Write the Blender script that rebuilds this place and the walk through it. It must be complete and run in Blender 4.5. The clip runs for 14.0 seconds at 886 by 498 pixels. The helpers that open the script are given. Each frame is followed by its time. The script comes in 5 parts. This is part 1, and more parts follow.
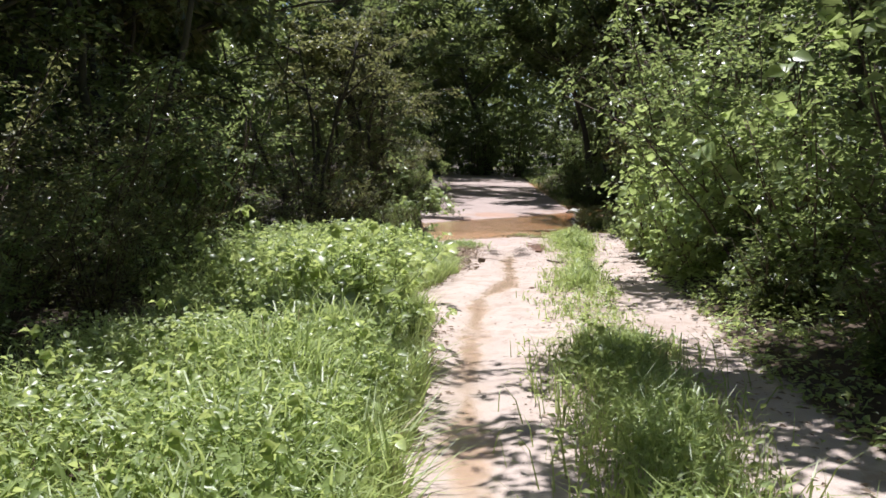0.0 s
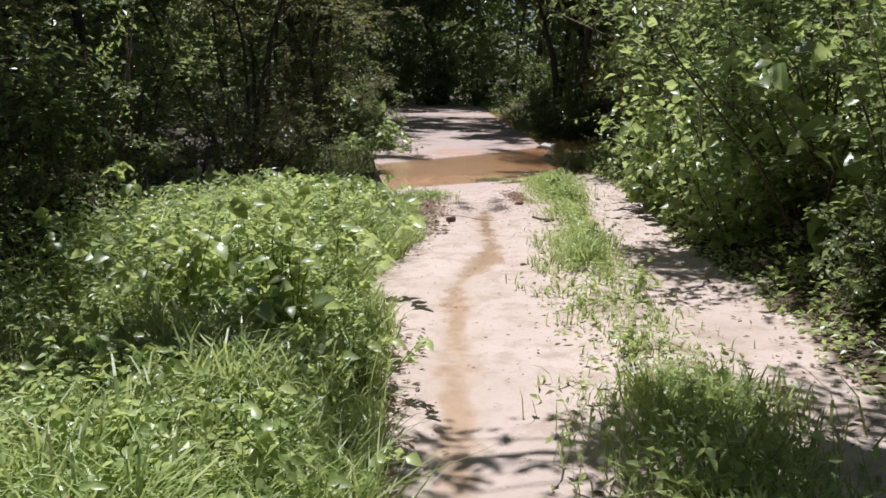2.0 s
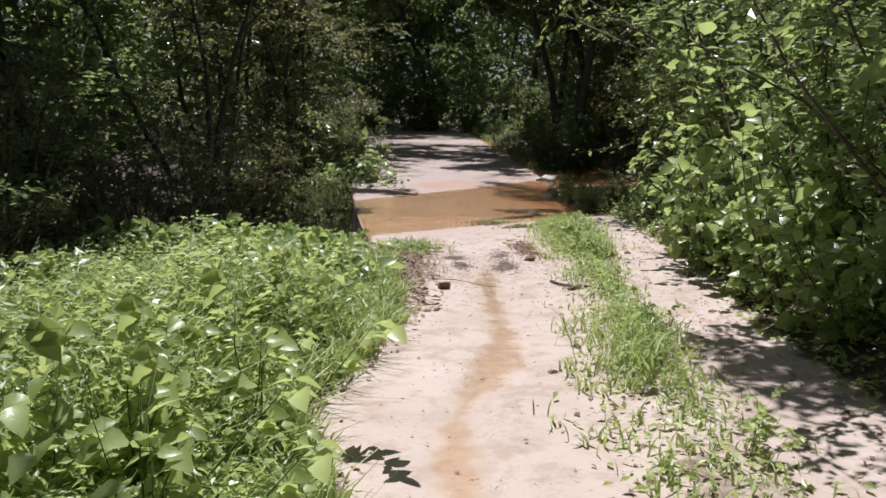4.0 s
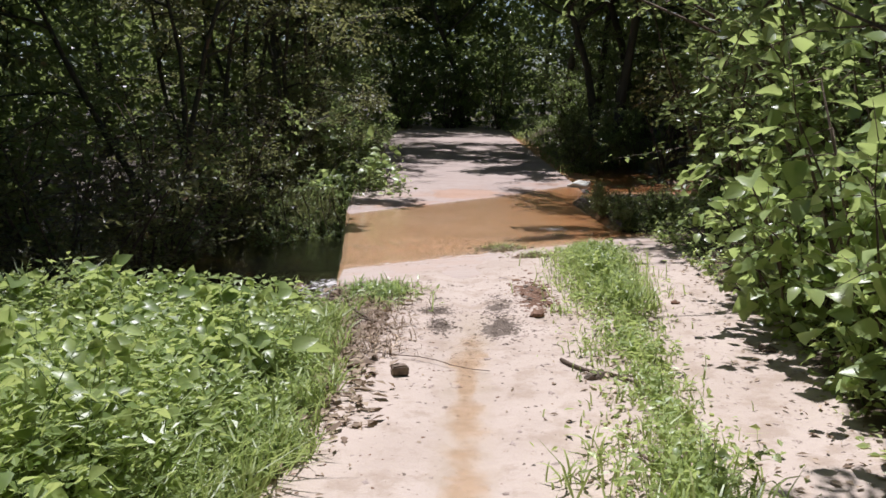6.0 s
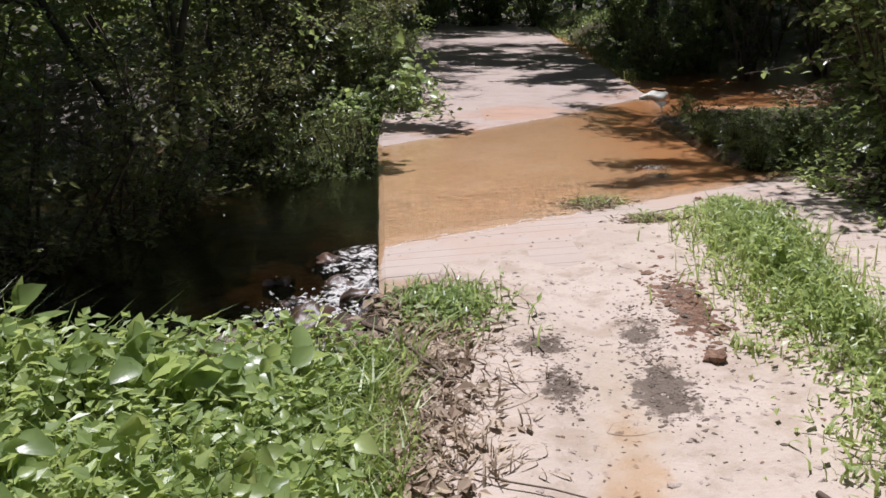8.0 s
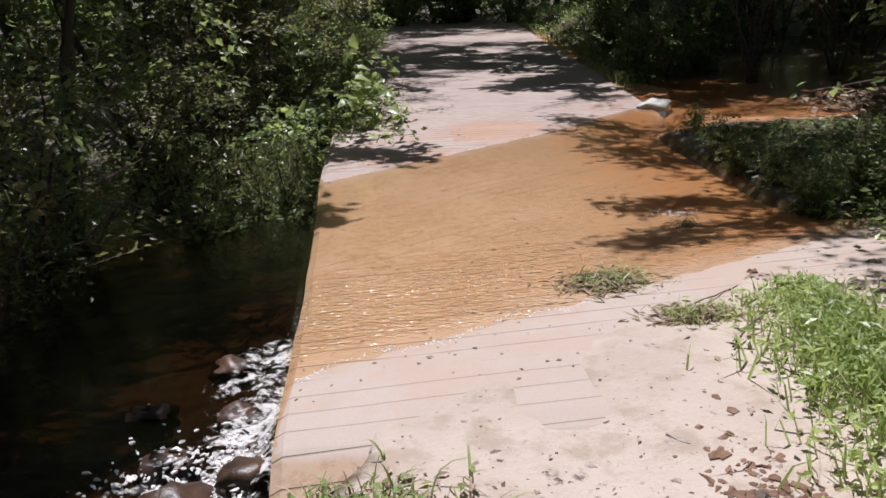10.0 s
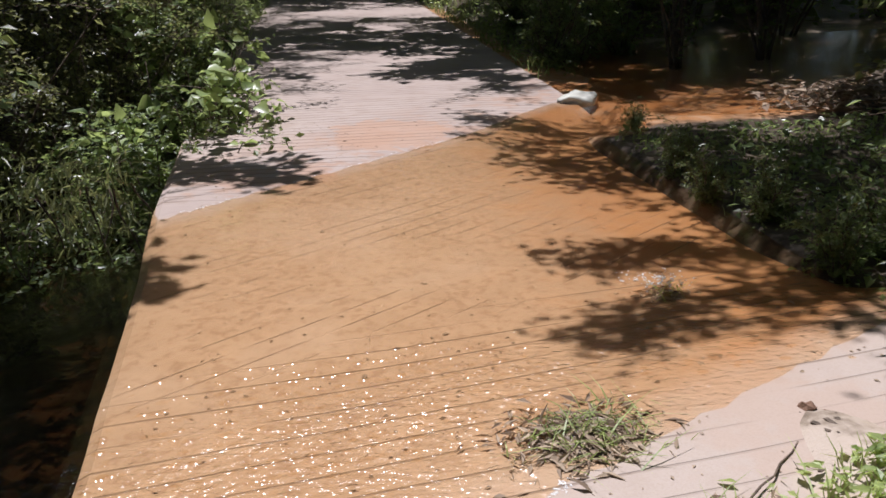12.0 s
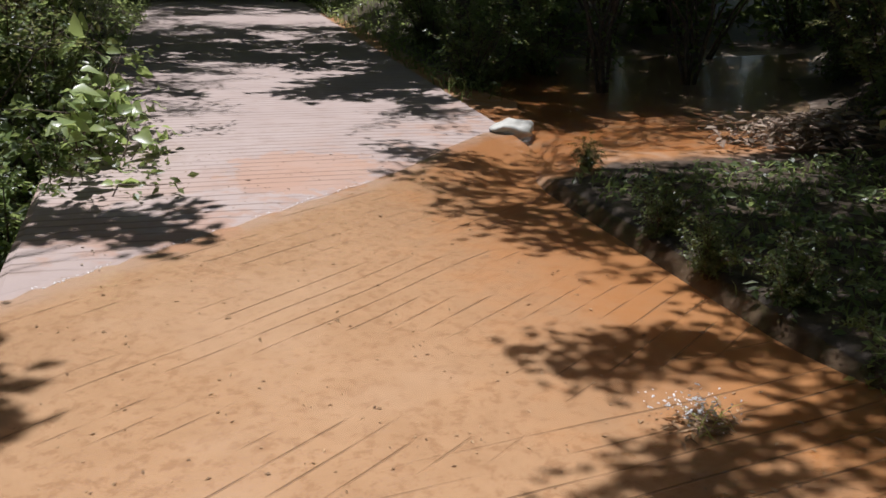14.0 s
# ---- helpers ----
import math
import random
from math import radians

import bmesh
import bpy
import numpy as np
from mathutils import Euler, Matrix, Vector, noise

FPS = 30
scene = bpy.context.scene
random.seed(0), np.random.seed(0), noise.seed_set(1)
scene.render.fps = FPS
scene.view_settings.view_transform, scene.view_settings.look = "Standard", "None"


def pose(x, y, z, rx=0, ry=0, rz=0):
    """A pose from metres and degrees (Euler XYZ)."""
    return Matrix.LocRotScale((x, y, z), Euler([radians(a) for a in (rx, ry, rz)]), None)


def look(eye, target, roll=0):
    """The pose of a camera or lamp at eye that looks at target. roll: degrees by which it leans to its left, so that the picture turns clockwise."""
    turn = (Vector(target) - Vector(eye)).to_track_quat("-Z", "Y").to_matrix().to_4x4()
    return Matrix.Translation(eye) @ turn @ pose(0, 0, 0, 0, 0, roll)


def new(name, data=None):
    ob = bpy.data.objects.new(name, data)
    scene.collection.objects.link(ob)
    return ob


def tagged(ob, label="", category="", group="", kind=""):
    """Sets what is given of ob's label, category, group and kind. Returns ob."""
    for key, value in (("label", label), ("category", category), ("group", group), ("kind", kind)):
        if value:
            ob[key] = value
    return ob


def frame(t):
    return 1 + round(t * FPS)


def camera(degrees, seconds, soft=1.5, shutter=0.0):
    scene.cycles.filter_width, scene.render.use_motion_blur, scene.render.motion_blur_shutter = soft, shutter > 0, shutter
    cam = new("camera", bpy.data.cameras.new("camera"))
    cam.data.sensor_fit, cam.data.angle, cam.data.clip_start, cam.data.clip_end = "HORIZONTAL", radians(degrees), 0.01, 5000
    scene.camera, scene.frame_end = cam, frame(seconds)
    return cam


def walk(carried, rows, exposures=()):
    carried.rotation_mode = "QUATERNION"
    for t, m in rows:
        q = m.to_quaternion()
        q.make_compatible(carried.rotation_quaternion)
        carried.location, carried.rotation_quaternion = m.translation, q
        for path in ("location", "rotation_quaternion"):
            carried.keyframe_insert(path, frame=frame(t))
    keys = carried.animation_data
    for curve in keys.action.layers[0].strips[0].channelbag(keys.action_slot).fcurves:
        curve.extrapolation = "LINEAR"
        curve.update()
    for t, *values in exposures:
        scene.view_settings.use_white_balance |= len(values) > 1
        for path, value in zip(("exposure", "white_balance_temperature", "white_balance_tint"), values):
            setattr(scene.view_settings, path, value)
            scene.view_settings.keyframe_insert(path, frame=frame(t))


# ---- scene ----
cam = camera(57.3, 14.0, 1.6)
METRES, EYE, TILT, LEAN, TURN = 14.0, 1.47, -6.6, 0.0, 0.0
ROWS = [
    (0.0, 0.0, 0.0, 0.0, -0.0, 0.0, 0.0),
    (0.5, -0.0019, 0.0404, 0.0064, -0.12, -3.03, 1.57),
    (1.0, -0.0049, 0.0834, 0.0122, -1.44, -1.44, 0.04),
    (1.5, 0.0009, 0.1193, 0.0171, -2.44, -4.7, 1.01),
    (2.0, -0.003, 0.1622, 0.0204, -3.21, -5.01, 1.04),
    (2.5, 0.0001, 0.2003, 0.0253, -3.57, -4.45, 0.64),
    (3.0, -0.0018, 0.2393, 0.0287, -3.3, -4.2, 0.44),
    (3.5, 0.0016, 0.277, 0.033, -3.7, -3.44, 0.27),
    (4.0, 0.004, 0.3137, 0.0364, -4.08, -3.28, 0.81),
    (6.5, 0.0532, 0.5041, 0.0601, 0.01, -3.88, 0.32),
    (7.0, 0.0473, 0.5441, 0.0661, 0.94, -7.68, -0.1),
    (7.5, 0.0379, 0.582, 0.0704, 2.13, -10.31, 1.92),
    (8.0, 0.0244, 0.6228, 0.0766, 0.35, -10.56, 2.38),
    (8.5, 0.0281, 0.6608, 0.0811, -1.33, -10.67, 2.51),
    (11.0, 0.0393, 0.8258, 0.0984, -1.37, -11.63, 4.33),
    (11.5, 0.0416, 0.8603, 0.1023, -6.19, -12.79, 4.57),
    (12.0, 0.0476, 0.8914, 0.1043, -8.72, -13.22, 3.44),
    (12.5, 0.0467, 0.9256, 0.1049, -5.87, -12.3, 3.43),
    (13.0, 0.0478, 0.9557, 0.1117, -5.54, -10.29, 1.91),
    (13.5, 0.0466, 0.9711, 0.1134, -7.28, -11.74, 3.26),
    (14.0, 0.0423, 0.9765, 0.1142, -16.38, -13.06, 1.95),
]
walk(cam, [(t, pose(0, 0, EYE, TILT, LEAN, TURN) @ pose(METRES * x, METRES * y, METRES * z, 90 + pitch, roll, yaw)) for t, x, y, z, yaw, pitch, roll in ROWS],
     exposures=((0.0, 0.68, 6000, 18), (0.5, 0.6, 6000, 18), (1.2, 0.46, 6000, 18), (4.0, 0.36, 6000, 18), (8.5, 0.28, 6000, 18), (11.0, 0.24, 6000, 18), (14.0, 0.2, 6000, 18)))

# ---- world, sun, exposure ----
SUN_EL, SUN_AZ = 70.0, -12.0          # degrees; azimuth is turned from straight ahead (+y) towards +x
world = bpy.data.worlds.new("world")
scene.world = world
world.use_nodes = True
wn = world.node_tree
sky = wn.nodes.new("ShaderNodeTexSky")
sky.sky_type = 'NISHITA'
sky.sun_disc = False
sky.sun_elevation = radians(SUN_EL)
sky.sun_rotation = radians(SUN_AZ)
wn.links.new(sky.outputs[0], wn.nodes["Background"].inputs[0])
wn.nodes["Background"].inputs[1].default_value = 0.05
sun = new("sun", bpy.data.lights.new("sun", 'SUN'))
sun.data.energy = 5.0
sun.data.angle = radians(0.5)
sun.data.color = (1.0, 0.965, 0.92)
_e, _a = radians(SUN_EL), radians(SUN_AZ)
SUN_DIR = Vector((math.sin(_a) * math.cos(_e), math.cos(_a) * math.cos(_e), math.sin(_e)))
sun.matrix_world = look(Vector((0, 10, 0)) + SUN_DIR * 60, (0, 10, 0))

# ---- small helpers ----
RNG = np.random.default_rng(7)


def nmat(name):
    m = bpy.data.materials.new(name)
    m.use_nodes = True
    nt = m.node_tree
    nt.nodes.clear()
    return m, nt, nt.nodes.new("ShaderNodeOutputMaterial")


def add(nt, kind, **values):
    n = nt.nodes.new(kind)
    for k, v in values.items():
        n.inputs[k.replace("_", " ")].default_value = v
    return n


def noise_node(nt, vec, scale, detail=4.0, rough=0.6):
    n = add(nt, "ShaderNodeTexNoise", Scale=scale, Detail=detail, Roughness=rough)
    nt.links.new(vec, n.inputs["Vector"])
    return n.outputs["Fac"]


def ramp(nt, fac, stops):
    r = nt.nodes.new("ShaderNodeValToRGB")
    els = r.color_ramp.elements
    while len(els) < len(stops):
        els.new(0.5)
    for e, (p, c) in zip(els, stops):
        e.position, e.color = p, (*c, 1)
    nt.links.new(fac, r.inputs[0])
    return r.outputs[0]


def mixc(nt, fac, a, b, mode='MIX'):
    m = nt.nodes.new("ShaderNodeMix")
    m.data_type, m.blend_type = 'RGBA', mode
    for s, v in ((m.inputs[0], fac), (m.inputs[6], a), (m.inputs[7], b)):
        if isinstance(v, (int, float)):
            s.default_value = v
        elif isinstance(v, tuple):
            s.default_value = (*v, 1)
        else:
            nt.links.new(v, s)
    return m.outputs[2]


def maths(nt, op, a, b=0.0, c=0.0):
    m = nt.nodes.new("ShaderNodeMath")
    m.operation = op
    for s, v in zip(m.inputs, (a, b, c)):
        if isinstance(v, (int, float)):
            s.default_value = v
        else:
            nt.links.new(v, s)
    return m.outputs[0]


def maprange(nt, v, a, b, c=0.0, d=1.0):
    m = nt.nodes.new("ShaderNodeMapRange")
    m.interpolation_type = 'SMOOTHSTEP'
    for s, x in zip(m.inputs, (v, a, b, c, d)):
        if isinstance(x, (int, float)):
            s.default_value = x
        else:
            nt.links.new(x, s)
    return m.outputs[0]


def bump(nt, height, strength, dist):
    b = add(nt, "ShaderNodeBump", Strength=strength, Distance=dist)
    nt.links.new(height, b.inputs["Height"])
    return b.outputs[0]


def principled(nt, out, colour, rough=0.8, normal=None, spec=0.4):
    p = add(nt, "ShaderNodeBsdfPrincipled")
    for key, v in (("Base Color", colour), ("Roughness", rough), ("Normal", normal), ("Specular IOR Level", spec)):
        if v is None:
            continue
        if isinstance(v, (int, float)):
            p.inputs[key].default_value = v
        elif isinstance(v, tuple):
            p.inputs[key].default_value = (*v, 1)
        else:
            nt.links.new(v, p.inputs[key])
    if out:
        nt.links.new(p.outputs[0], out.inputs[0])
    return p


def position(nt):
    return nt.nodes.new("ShaderNodeNewGeometry").outputs["Position"]


# ---- materials ----
def make_leaf(name, dark, light, glow, rough=0.45, through_light=0.35, dry=None):
    m, nt, out = nmat(name)
    geo = nt.nodes.new("ShaderNodeNewGeometry")
    rnd = geo.outputs["Random Per Island"]
    stops = [(0.0, dark), (0.75, light), (0.97, tuple(min(1, c * 1.25) for c in light))]
    if dry:
        stops.append((0.99, dry))
    col = ramp(nt, rnd, stops)
    n = noise_node(nt, geo.outputs["Position"], 1.1, 3)
    col = mixc(nt, maprange(nt, n, 0.3, 0.7, 0.0, 0.35), col, dark)
    fine = noise_node(nt, geo.outputs["Position"], 60.0, 2)
    p = principled(nt, None, col, rough, bump(nt, fine, 0.25, 0.004), 0.55)
    t = add(nt, "ShaderNodeBsdfTranslucent")
    nt.links.new(mixc(nt, 0.6, col, glow), t.inputs[0])
    mx = add(nt, "ShaderNodeMixShader", Fac=through_light)
    nt.links.new(p.outputs[0], mx.inputs[1])
    nt.links.new(t.outputs[0], mx.inputs[2])
    nt.links.new(mx.outputs[0], out.inputs[0])
    return m


LEAF_TREE = make_leaf("leaf_tree", (0.036, 0.058, 0.022), (0.13, 0.175, 0.075), (0.44, 0.53, 0.15), 0.34, 0.46)
LEAF_OLIVE = make_leaf("leaf_olive", (0.055, 0.065, 0.028), (0.18, 0.19, 0.08), (0.5, 0.52, 0.18), 0.4, 0.45, (0.22, 0.13, 0.07))
LEAF_BUSH = make_leaf("leaf_bush", (0.052, 0.086, 0.03), (0.19, 0.255, 0.105), (0.54, 0.65, 0.20), 0.33, 0.47)
LEAF_PALE = make_leaf("leaf_pale", (0.14, 0.205, 0.07), (0.33, 0.42, 0.17), (0.64, 0.76, 0.23), 0.34, 0.46)
LEAF_HERB = make_leaf("leaf_herb", (0.15, 0.22, 0.07), (0.40, 0.485, 0.19), (0.72, 0.81, 0.25), 0.38, 0.46)
GRASS = make_leaf("grass_blade", (0.14, 0.20, 0.06), (0.38, 0.46, 0.17), (0.66, 0.77, 0.24), 0.42, 0.42, (0.40, 0.33, 0.17))
DRYLEAF = make_leaf("dry_leaf", (0.17, 0.115, 0.075), (0.42, 0.33, 0.235), (0.36, 0.26, 0.15), 0.8, 0.15)


def make_bark():
    m, nt, out = nmat("bark")
    p = position(nt)
    mp = add(nt, "ShaderNodeMapping", Scale=(1, 1, 0.25))
    nt.links.new(p, mp.inputs[0])
    n = noise_node(nt, mp.outputs[0], 14, 6, 0.7)
    n2 = noise_node(nt, p, 2.0, 3)
    col = mixc(nt, n2, ramp(nt, n, [(0.3, (0.035, 0.028, 0.022)), (0.7, (0.13, 0.105, 0.08))]), (0.1, 0.1, 0.075))
    principled(nt, out, col, 0.9, bump(nt, n, 0.8, 0.03), 0.2)
    return m


def make_soil():
    """Pale river sand on the wheel tracks, brown humus under the plants, which also darkens the right verge for shade.
    """
    m, nt, out = nmat("sandy_ground")
    p = position(nt)
    big = noise_node(nt, p, 0.9, 5)
    mid = noise_node(nt, p, 5.0, 6, 0.65)
    grain = noise_node(nt, p, 160.0, 3, 0.7)
    fleck = noise_node(nt, p, 34.0, 3, 0.6)
    sand = ramp(nt, big, [(0.25, (0.365, 0.297, 0.243)), (0.5, (0.457, 0.383, 0.323)), (0.8, (0.521, 0.447, 0.384))])
    sand = mixc(nt, maprange(nt, mid, 0.47, 0.66, 0.0, 0.65), sand, (0.313, 0.241, 0.182))
    sand = mixc(nt, maprange(nt, fleck, 0.66, 0.74, 0.0, 0.75), sand, (0.138, 0.0989, 0.0688))
    sand = mixc(nt, maprange(nt, grain, 0.35, 0.75, 0.0, 0.3), sand, (0.365, 0.284, 0.211))
    humus_shade = ramp(nt, mid, [(0.3, (0.0301, 0.0232, 0.0155)), (0.65, (0.103, 0.0731, 0.0473))])
    a = nt.nodes.new("ShaderNodeAttribute")
    a.attribute_name = "humus_shade"
    wet = nt.nodes.new("ShaderNodeAttribute")
    wet.attribute_name = "wet"
    w = maprange(nt, maths(nt, 'ADD', wet.outputs["Fac"], maths(nt, 'MULTIPLY', maths(nt, 'SUBTRACT', mid, 0.5), 0.8)), 0.3, 0.7)
    sand = mixc(nt, maths(nt, 'MULTIPLY', w, 0.75), sand, (0.4, 0.323, 0.243))
    lit_silt = nt.nodes.new("ShaderNodeAttribute")
    lit_silt.attribute_name = "lit_silt"
    sand = mixc(nt, maths(nt, 'MULTIPLY', lit_silt.outputs["Fac"], maprange(nt, mid, 0.3, 0.6, 0.55, 1.0)), sand, (0.365, 0.168, 0.0566))
    mud = nt.nodes.new("ShaderNodeAttribute")
    mud.attribute_name = "mud"
    patch = noise_node(nt, p, 13.0, 6, 0.7)
    sand = mixc(nt, maths(nt, 'MULTIPLY', maprange(nt, maths(nt, 'ADD', patch, mud.outputs["Fac"]), 0.86, 1.0), 0.85), sand, (0.086, 0.0645, 0.0473))
    h = maths(nt, 'ADD', a.outputs["Fac"], maths(nt, 'MULTIPLY', maths(nt, 'SUBTRACT', mid, 0.5), 0.9))
    col = mixc(nt, maprange(nt, h, 0.35, 0.65), sand, humus_shade)
    hh = maths(nt, 'ADD', maths(nt, 'MULTIPLY', mid, 1.0), maths(nt, 'ADD', maths(nt, 'MULTIPLY', grain, 0.12), maths(nt, 'MULTIPLY', fleck, 0.35)))
    rough = maprange(nt, w, 0.2, 0.9, 0.92, 0.45)
    principled(nt, out, col, rough, bump(nt, hh, 0.55, 0.03), 0.3)
    return m


def make_concrete():
    """Worn pale concrete with raked grooves, and a film of tan silt in the dip."""
    m, nt, out = nmat("ford_concrete")
    p = position(nt)
    big = noise_node(nt, p, 0.8, 4)
    mid = noise_node(nt, p, 4.5, 6, 0.65)
    grain = noise_node(nt, p, 120.0, 3, 0.7)
    warp = noise_node(nt, p, 0.45, 2)
    sep = nt.nodes.new("ShaderNodeSeparateXYZ")
    nt.links.new(p, sep.inputs[0])
    X, Y, Z = sep.outputs

    def lines(kx, ky, gap, width, wob, seedy, lo=0.34, hi=0.5):
        u = maths(nt, 'ADD', maths(nt, 'MULTIPLY', X, kx), maths(nt, 'MULTIPLY', Y, ky))
        u = maths(nt, 'ADD', u, maths(nt, 'MULTIPLY', warp, wob))
        f = maths(nt, 'ABSOLUTE', maths(nt, 'SUBTRACT', maths(nt, 'FRACT', maths(nt, 'DIVIDE', u, gap)), 0.5))
        ln = maprange(nt, f, width / gap, 0.25 * width / gap)
        mp = add(nt, "ShaderNodeMapping", Location=(seedy, seedy, 0), Scale=(0.6, 2.2, 1))
        nt.links.new(p, mp.inputs[0])
        brk = noise_node(nt, mp.outputs[0], 1.3, 3)
        return maths(nt, 'MULTIPLY', ln, maprange(nt, brk, lo, hi))

    near_zone = maprange(nt, maths(nt, 'SUBTRACT', Y, maths(nt, 'MULTIPLY', X, 0.35)), 15.7, 15.3)
    far_zone = maprange(nt, maths(nt, 'SUBTRACT', Y, maths(nt, 'MULTIPLY', X, 0.85)), 17.9, 18.2)
    mid_zone = maths(nt, 'SUBTRACT', 1.0, maths(nt, 'MAXIMUM', near_zone, far_zone))
    g = maths(nt, 'MULTIPLY', lines(-0.07, 1.0, 0.15, 0.008, 0.10, 0.0), near_zone)
    g = maths(nt, 'MAXIMUM', g, maths(nt, 'MULTIPLY', lines(-0.55, 0.83, 0.14, 0.008, 0.15, 5.0, 0.46, 0.6), mid_zone))
    g = maths(nt, 'MAXIMUM', g, maths(nt, 'MULTIPLY', lines(0.02, 1.0, 0.12, 0.016, 0.08, 9.0), far_zone))
    dry = ramp(nt, big, [(0.3, (0.351, 0.28, 0.243)), (0.7, (0.412, 0.34, 0.299))])
    dry = mixc(nt, maprange(nt, mid, 0.5, 0.66, 0.0, 0.55), dry, (0.313, 0.237, 0.194))
    stain = maths(nt, 'MULTIPLY', maprange(nt, noise_node(nt, p, 1.1, 5, 0.7), 0.47, 0.56), maprange(nt, Z, 0.055, 0.02))
    dry = mixc(nt, maths(nt, 'MULTIPLY', stain, 0.7), dry, (0.374, 0.228, 0.153))
    ex, ey = maths(nt, 'DIVIDE', maths(nt, 'SUBTRACT', X, 1.25), 0.55), maths(nt, 'DIVIDE', maths(nt, 'SUBTRACT', Y, 19.75), 0.6)
    rim = maths(nt, 'ADD', maths(nt, 'ADD', maths(nt, 'MULTIPLY', ex, ex), maths(nt, 'MULTIPLY', ey, ey)), maths(nt, 'MULTIPLY', maths(nt, 'SUBTRACT', mid, 0.5), 2.6))
    dry = mixc(nt, maprange(nt, rim, 1.1, 0.85, 0.0, 0.75), dry, (0.404, 0.25, 0.169))
    dry = mixc(nt, maths(nt, 'MULTIPLY', near_zone, 0.65), dry, (0.434, 0.361, 0.304))
    silt = ramp(nt, mid, [(0.3, (0.334, 0.232, 0.149)), (0.7, (0.395, 0.284, 0.19))])
    mott = noise_node(nt, p, 17.0, 5, 0.7)
    silt = mixc(nt, maprange(nt, mott, 0.48, 0.64, 0.0, 0.7), silt, (0.261, 0.163, 0.0968))
    silt = mixc(nt, maprange(nt, big, 0.48, 0.64, 0.0, 0.4), silt, (0.417, 0.327, 0.251))
    rust = maprange(nt, maths(nt, 'ADD', X, maths(nt, 'MULTIPLY', mid, 1.5)), 2.2, 3.6)
    silt = mixc(nt, rust, silt, (0.347, 0.176, 0.0687))
    low = maprange(nt, maths(nt, 'ADD', Z, maths(nt, 'MULTIPLY', maths(nt, 'SUBTRACT', mid, 0.5), 0.015)), 0.004, -0.012)
    col = mixc(nt, low, dry, silt)
    col = mixc(nt, maths(nt, 'MULTIPLY', g, maths(nt, 'MAXIMUM', maths(nt, 'MULTIPLY', far_zone, 0.5), maprange(nt, Z, 0.015, -0.008, 0.08, 0.62))), col, (0.129, 0.086, 0.0559))
    col = mixc(nt, maprange(nt, grain, 0.4, 0.75, 0.0, 0.25), col, (0.287, 0.215, 0.153))
    # the slab's upright faces are much darker than its top
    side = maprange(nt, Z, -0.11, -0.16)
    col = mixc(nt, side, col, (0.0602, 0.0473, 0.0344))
    hh = maths(nt, 'SUBTRACT', maths(nt, 'ADD', maths(nt, 'MULTIPLY', mid, 0.4), maths(nt, 'MULTIPLY', grain, 0.15)), g)
    principled(nt, out, col, 0.75, bump(nt, hh, 0.6, 0.012), 0.35)
    return m


def make_water(name, tint, ripple=1.0, scale=9.0, rapid=None, depth=False):
    m, nt, out = nmat(name)
    p = position(nt)
    mp = add(nt, "ShaderNodeMapping", Scale=(0.75, 1.25, 1), Rotation=(0, 0, 0.35))
    nt.links.new(p, mp.inputs[0])
    n1 = noise_node(nt, mp.outputs[0], scale, 3, 0.55)
    n2 = noise_node(nt, mp.outputs[0], scale * 4.2, 2, 0.5)
    h = maths(nt, 'ADD', n1, maths(nt, 'MULTIPLY', n2, 0.35))
    if rapid:
        sep = nt.nodes.new("ShaderNodeSeparateXYZ")
        nt.links.new(p, sep.inputs[0])
        u = maths(nt, 'SUBTRACT', sep.outputs[1], maths(nt, 'MULTIPLY', sep.outputs[0], 0.3))
        zone = maths(nt, 'MULTIPLY', maprange(nt, u, rapid[0], rapid[0] + 0.3), maprange(nt, u, rapid[1], rapid[1] - 0.5))
        n3 = noise_node(nt, mp.outputs[0], 30.0, 2, 0.5)
        h = maths(nt, 'ADD', h, maths(nt, 'MULTIPLY', maths(nt, 'MULTIPLY', n3, zone), 3.2))
    normal = bump(nt, h, 1.0, 0.007 * ripple)
    tr = add(nt, "ShaderNodeBsdfTransparent", Color=(*tint, 1))
    gl = add(nt, "ShaderNodeBsdfGlossy", Roughness=0.11, Color=(1, 1, 1, 1))
    nt.links.new(normal, gl.inputs["Normal"])
    fr = add(nt, "ShaderNodeFresnel", IOR=1.33)
    nt.links.new(normal, fr.inputs["Normal"])
    fac = fr.outputs[0]
    if depth:
        dp = nt.nodes.new("ShaderNodeAttribute")
        dp.attribute_name = "depth"
        edge = maprange(nt, maths(nt, 'ADD', dp.outputs["Fac"], maths(nt, 'MULTIPLY', maths(nt, 'SUBTRACT', noise_node(nt, p, 6.0, 5), 0.5), 1.7)), 0.2, 0.8)
        nt.links.new(mixc(nt, edge, (1.0, 1.0, 1.0), tint), tr.inputs[0])
        fac = maths(nt, 'MULTIPLY', fac, edge)
    mx = nt.nodes.new("ShaderNodeMixShader")
    nt.links.new(fac, mx.inputs[0])
    nt.links.new(tr.outputs[0], mx.inputs[1])
    nt.links.new(gl.outputs[0], mx.inputs[2])
    nt.links.new(mx.outputs[0], out.inputs[0])
    return m


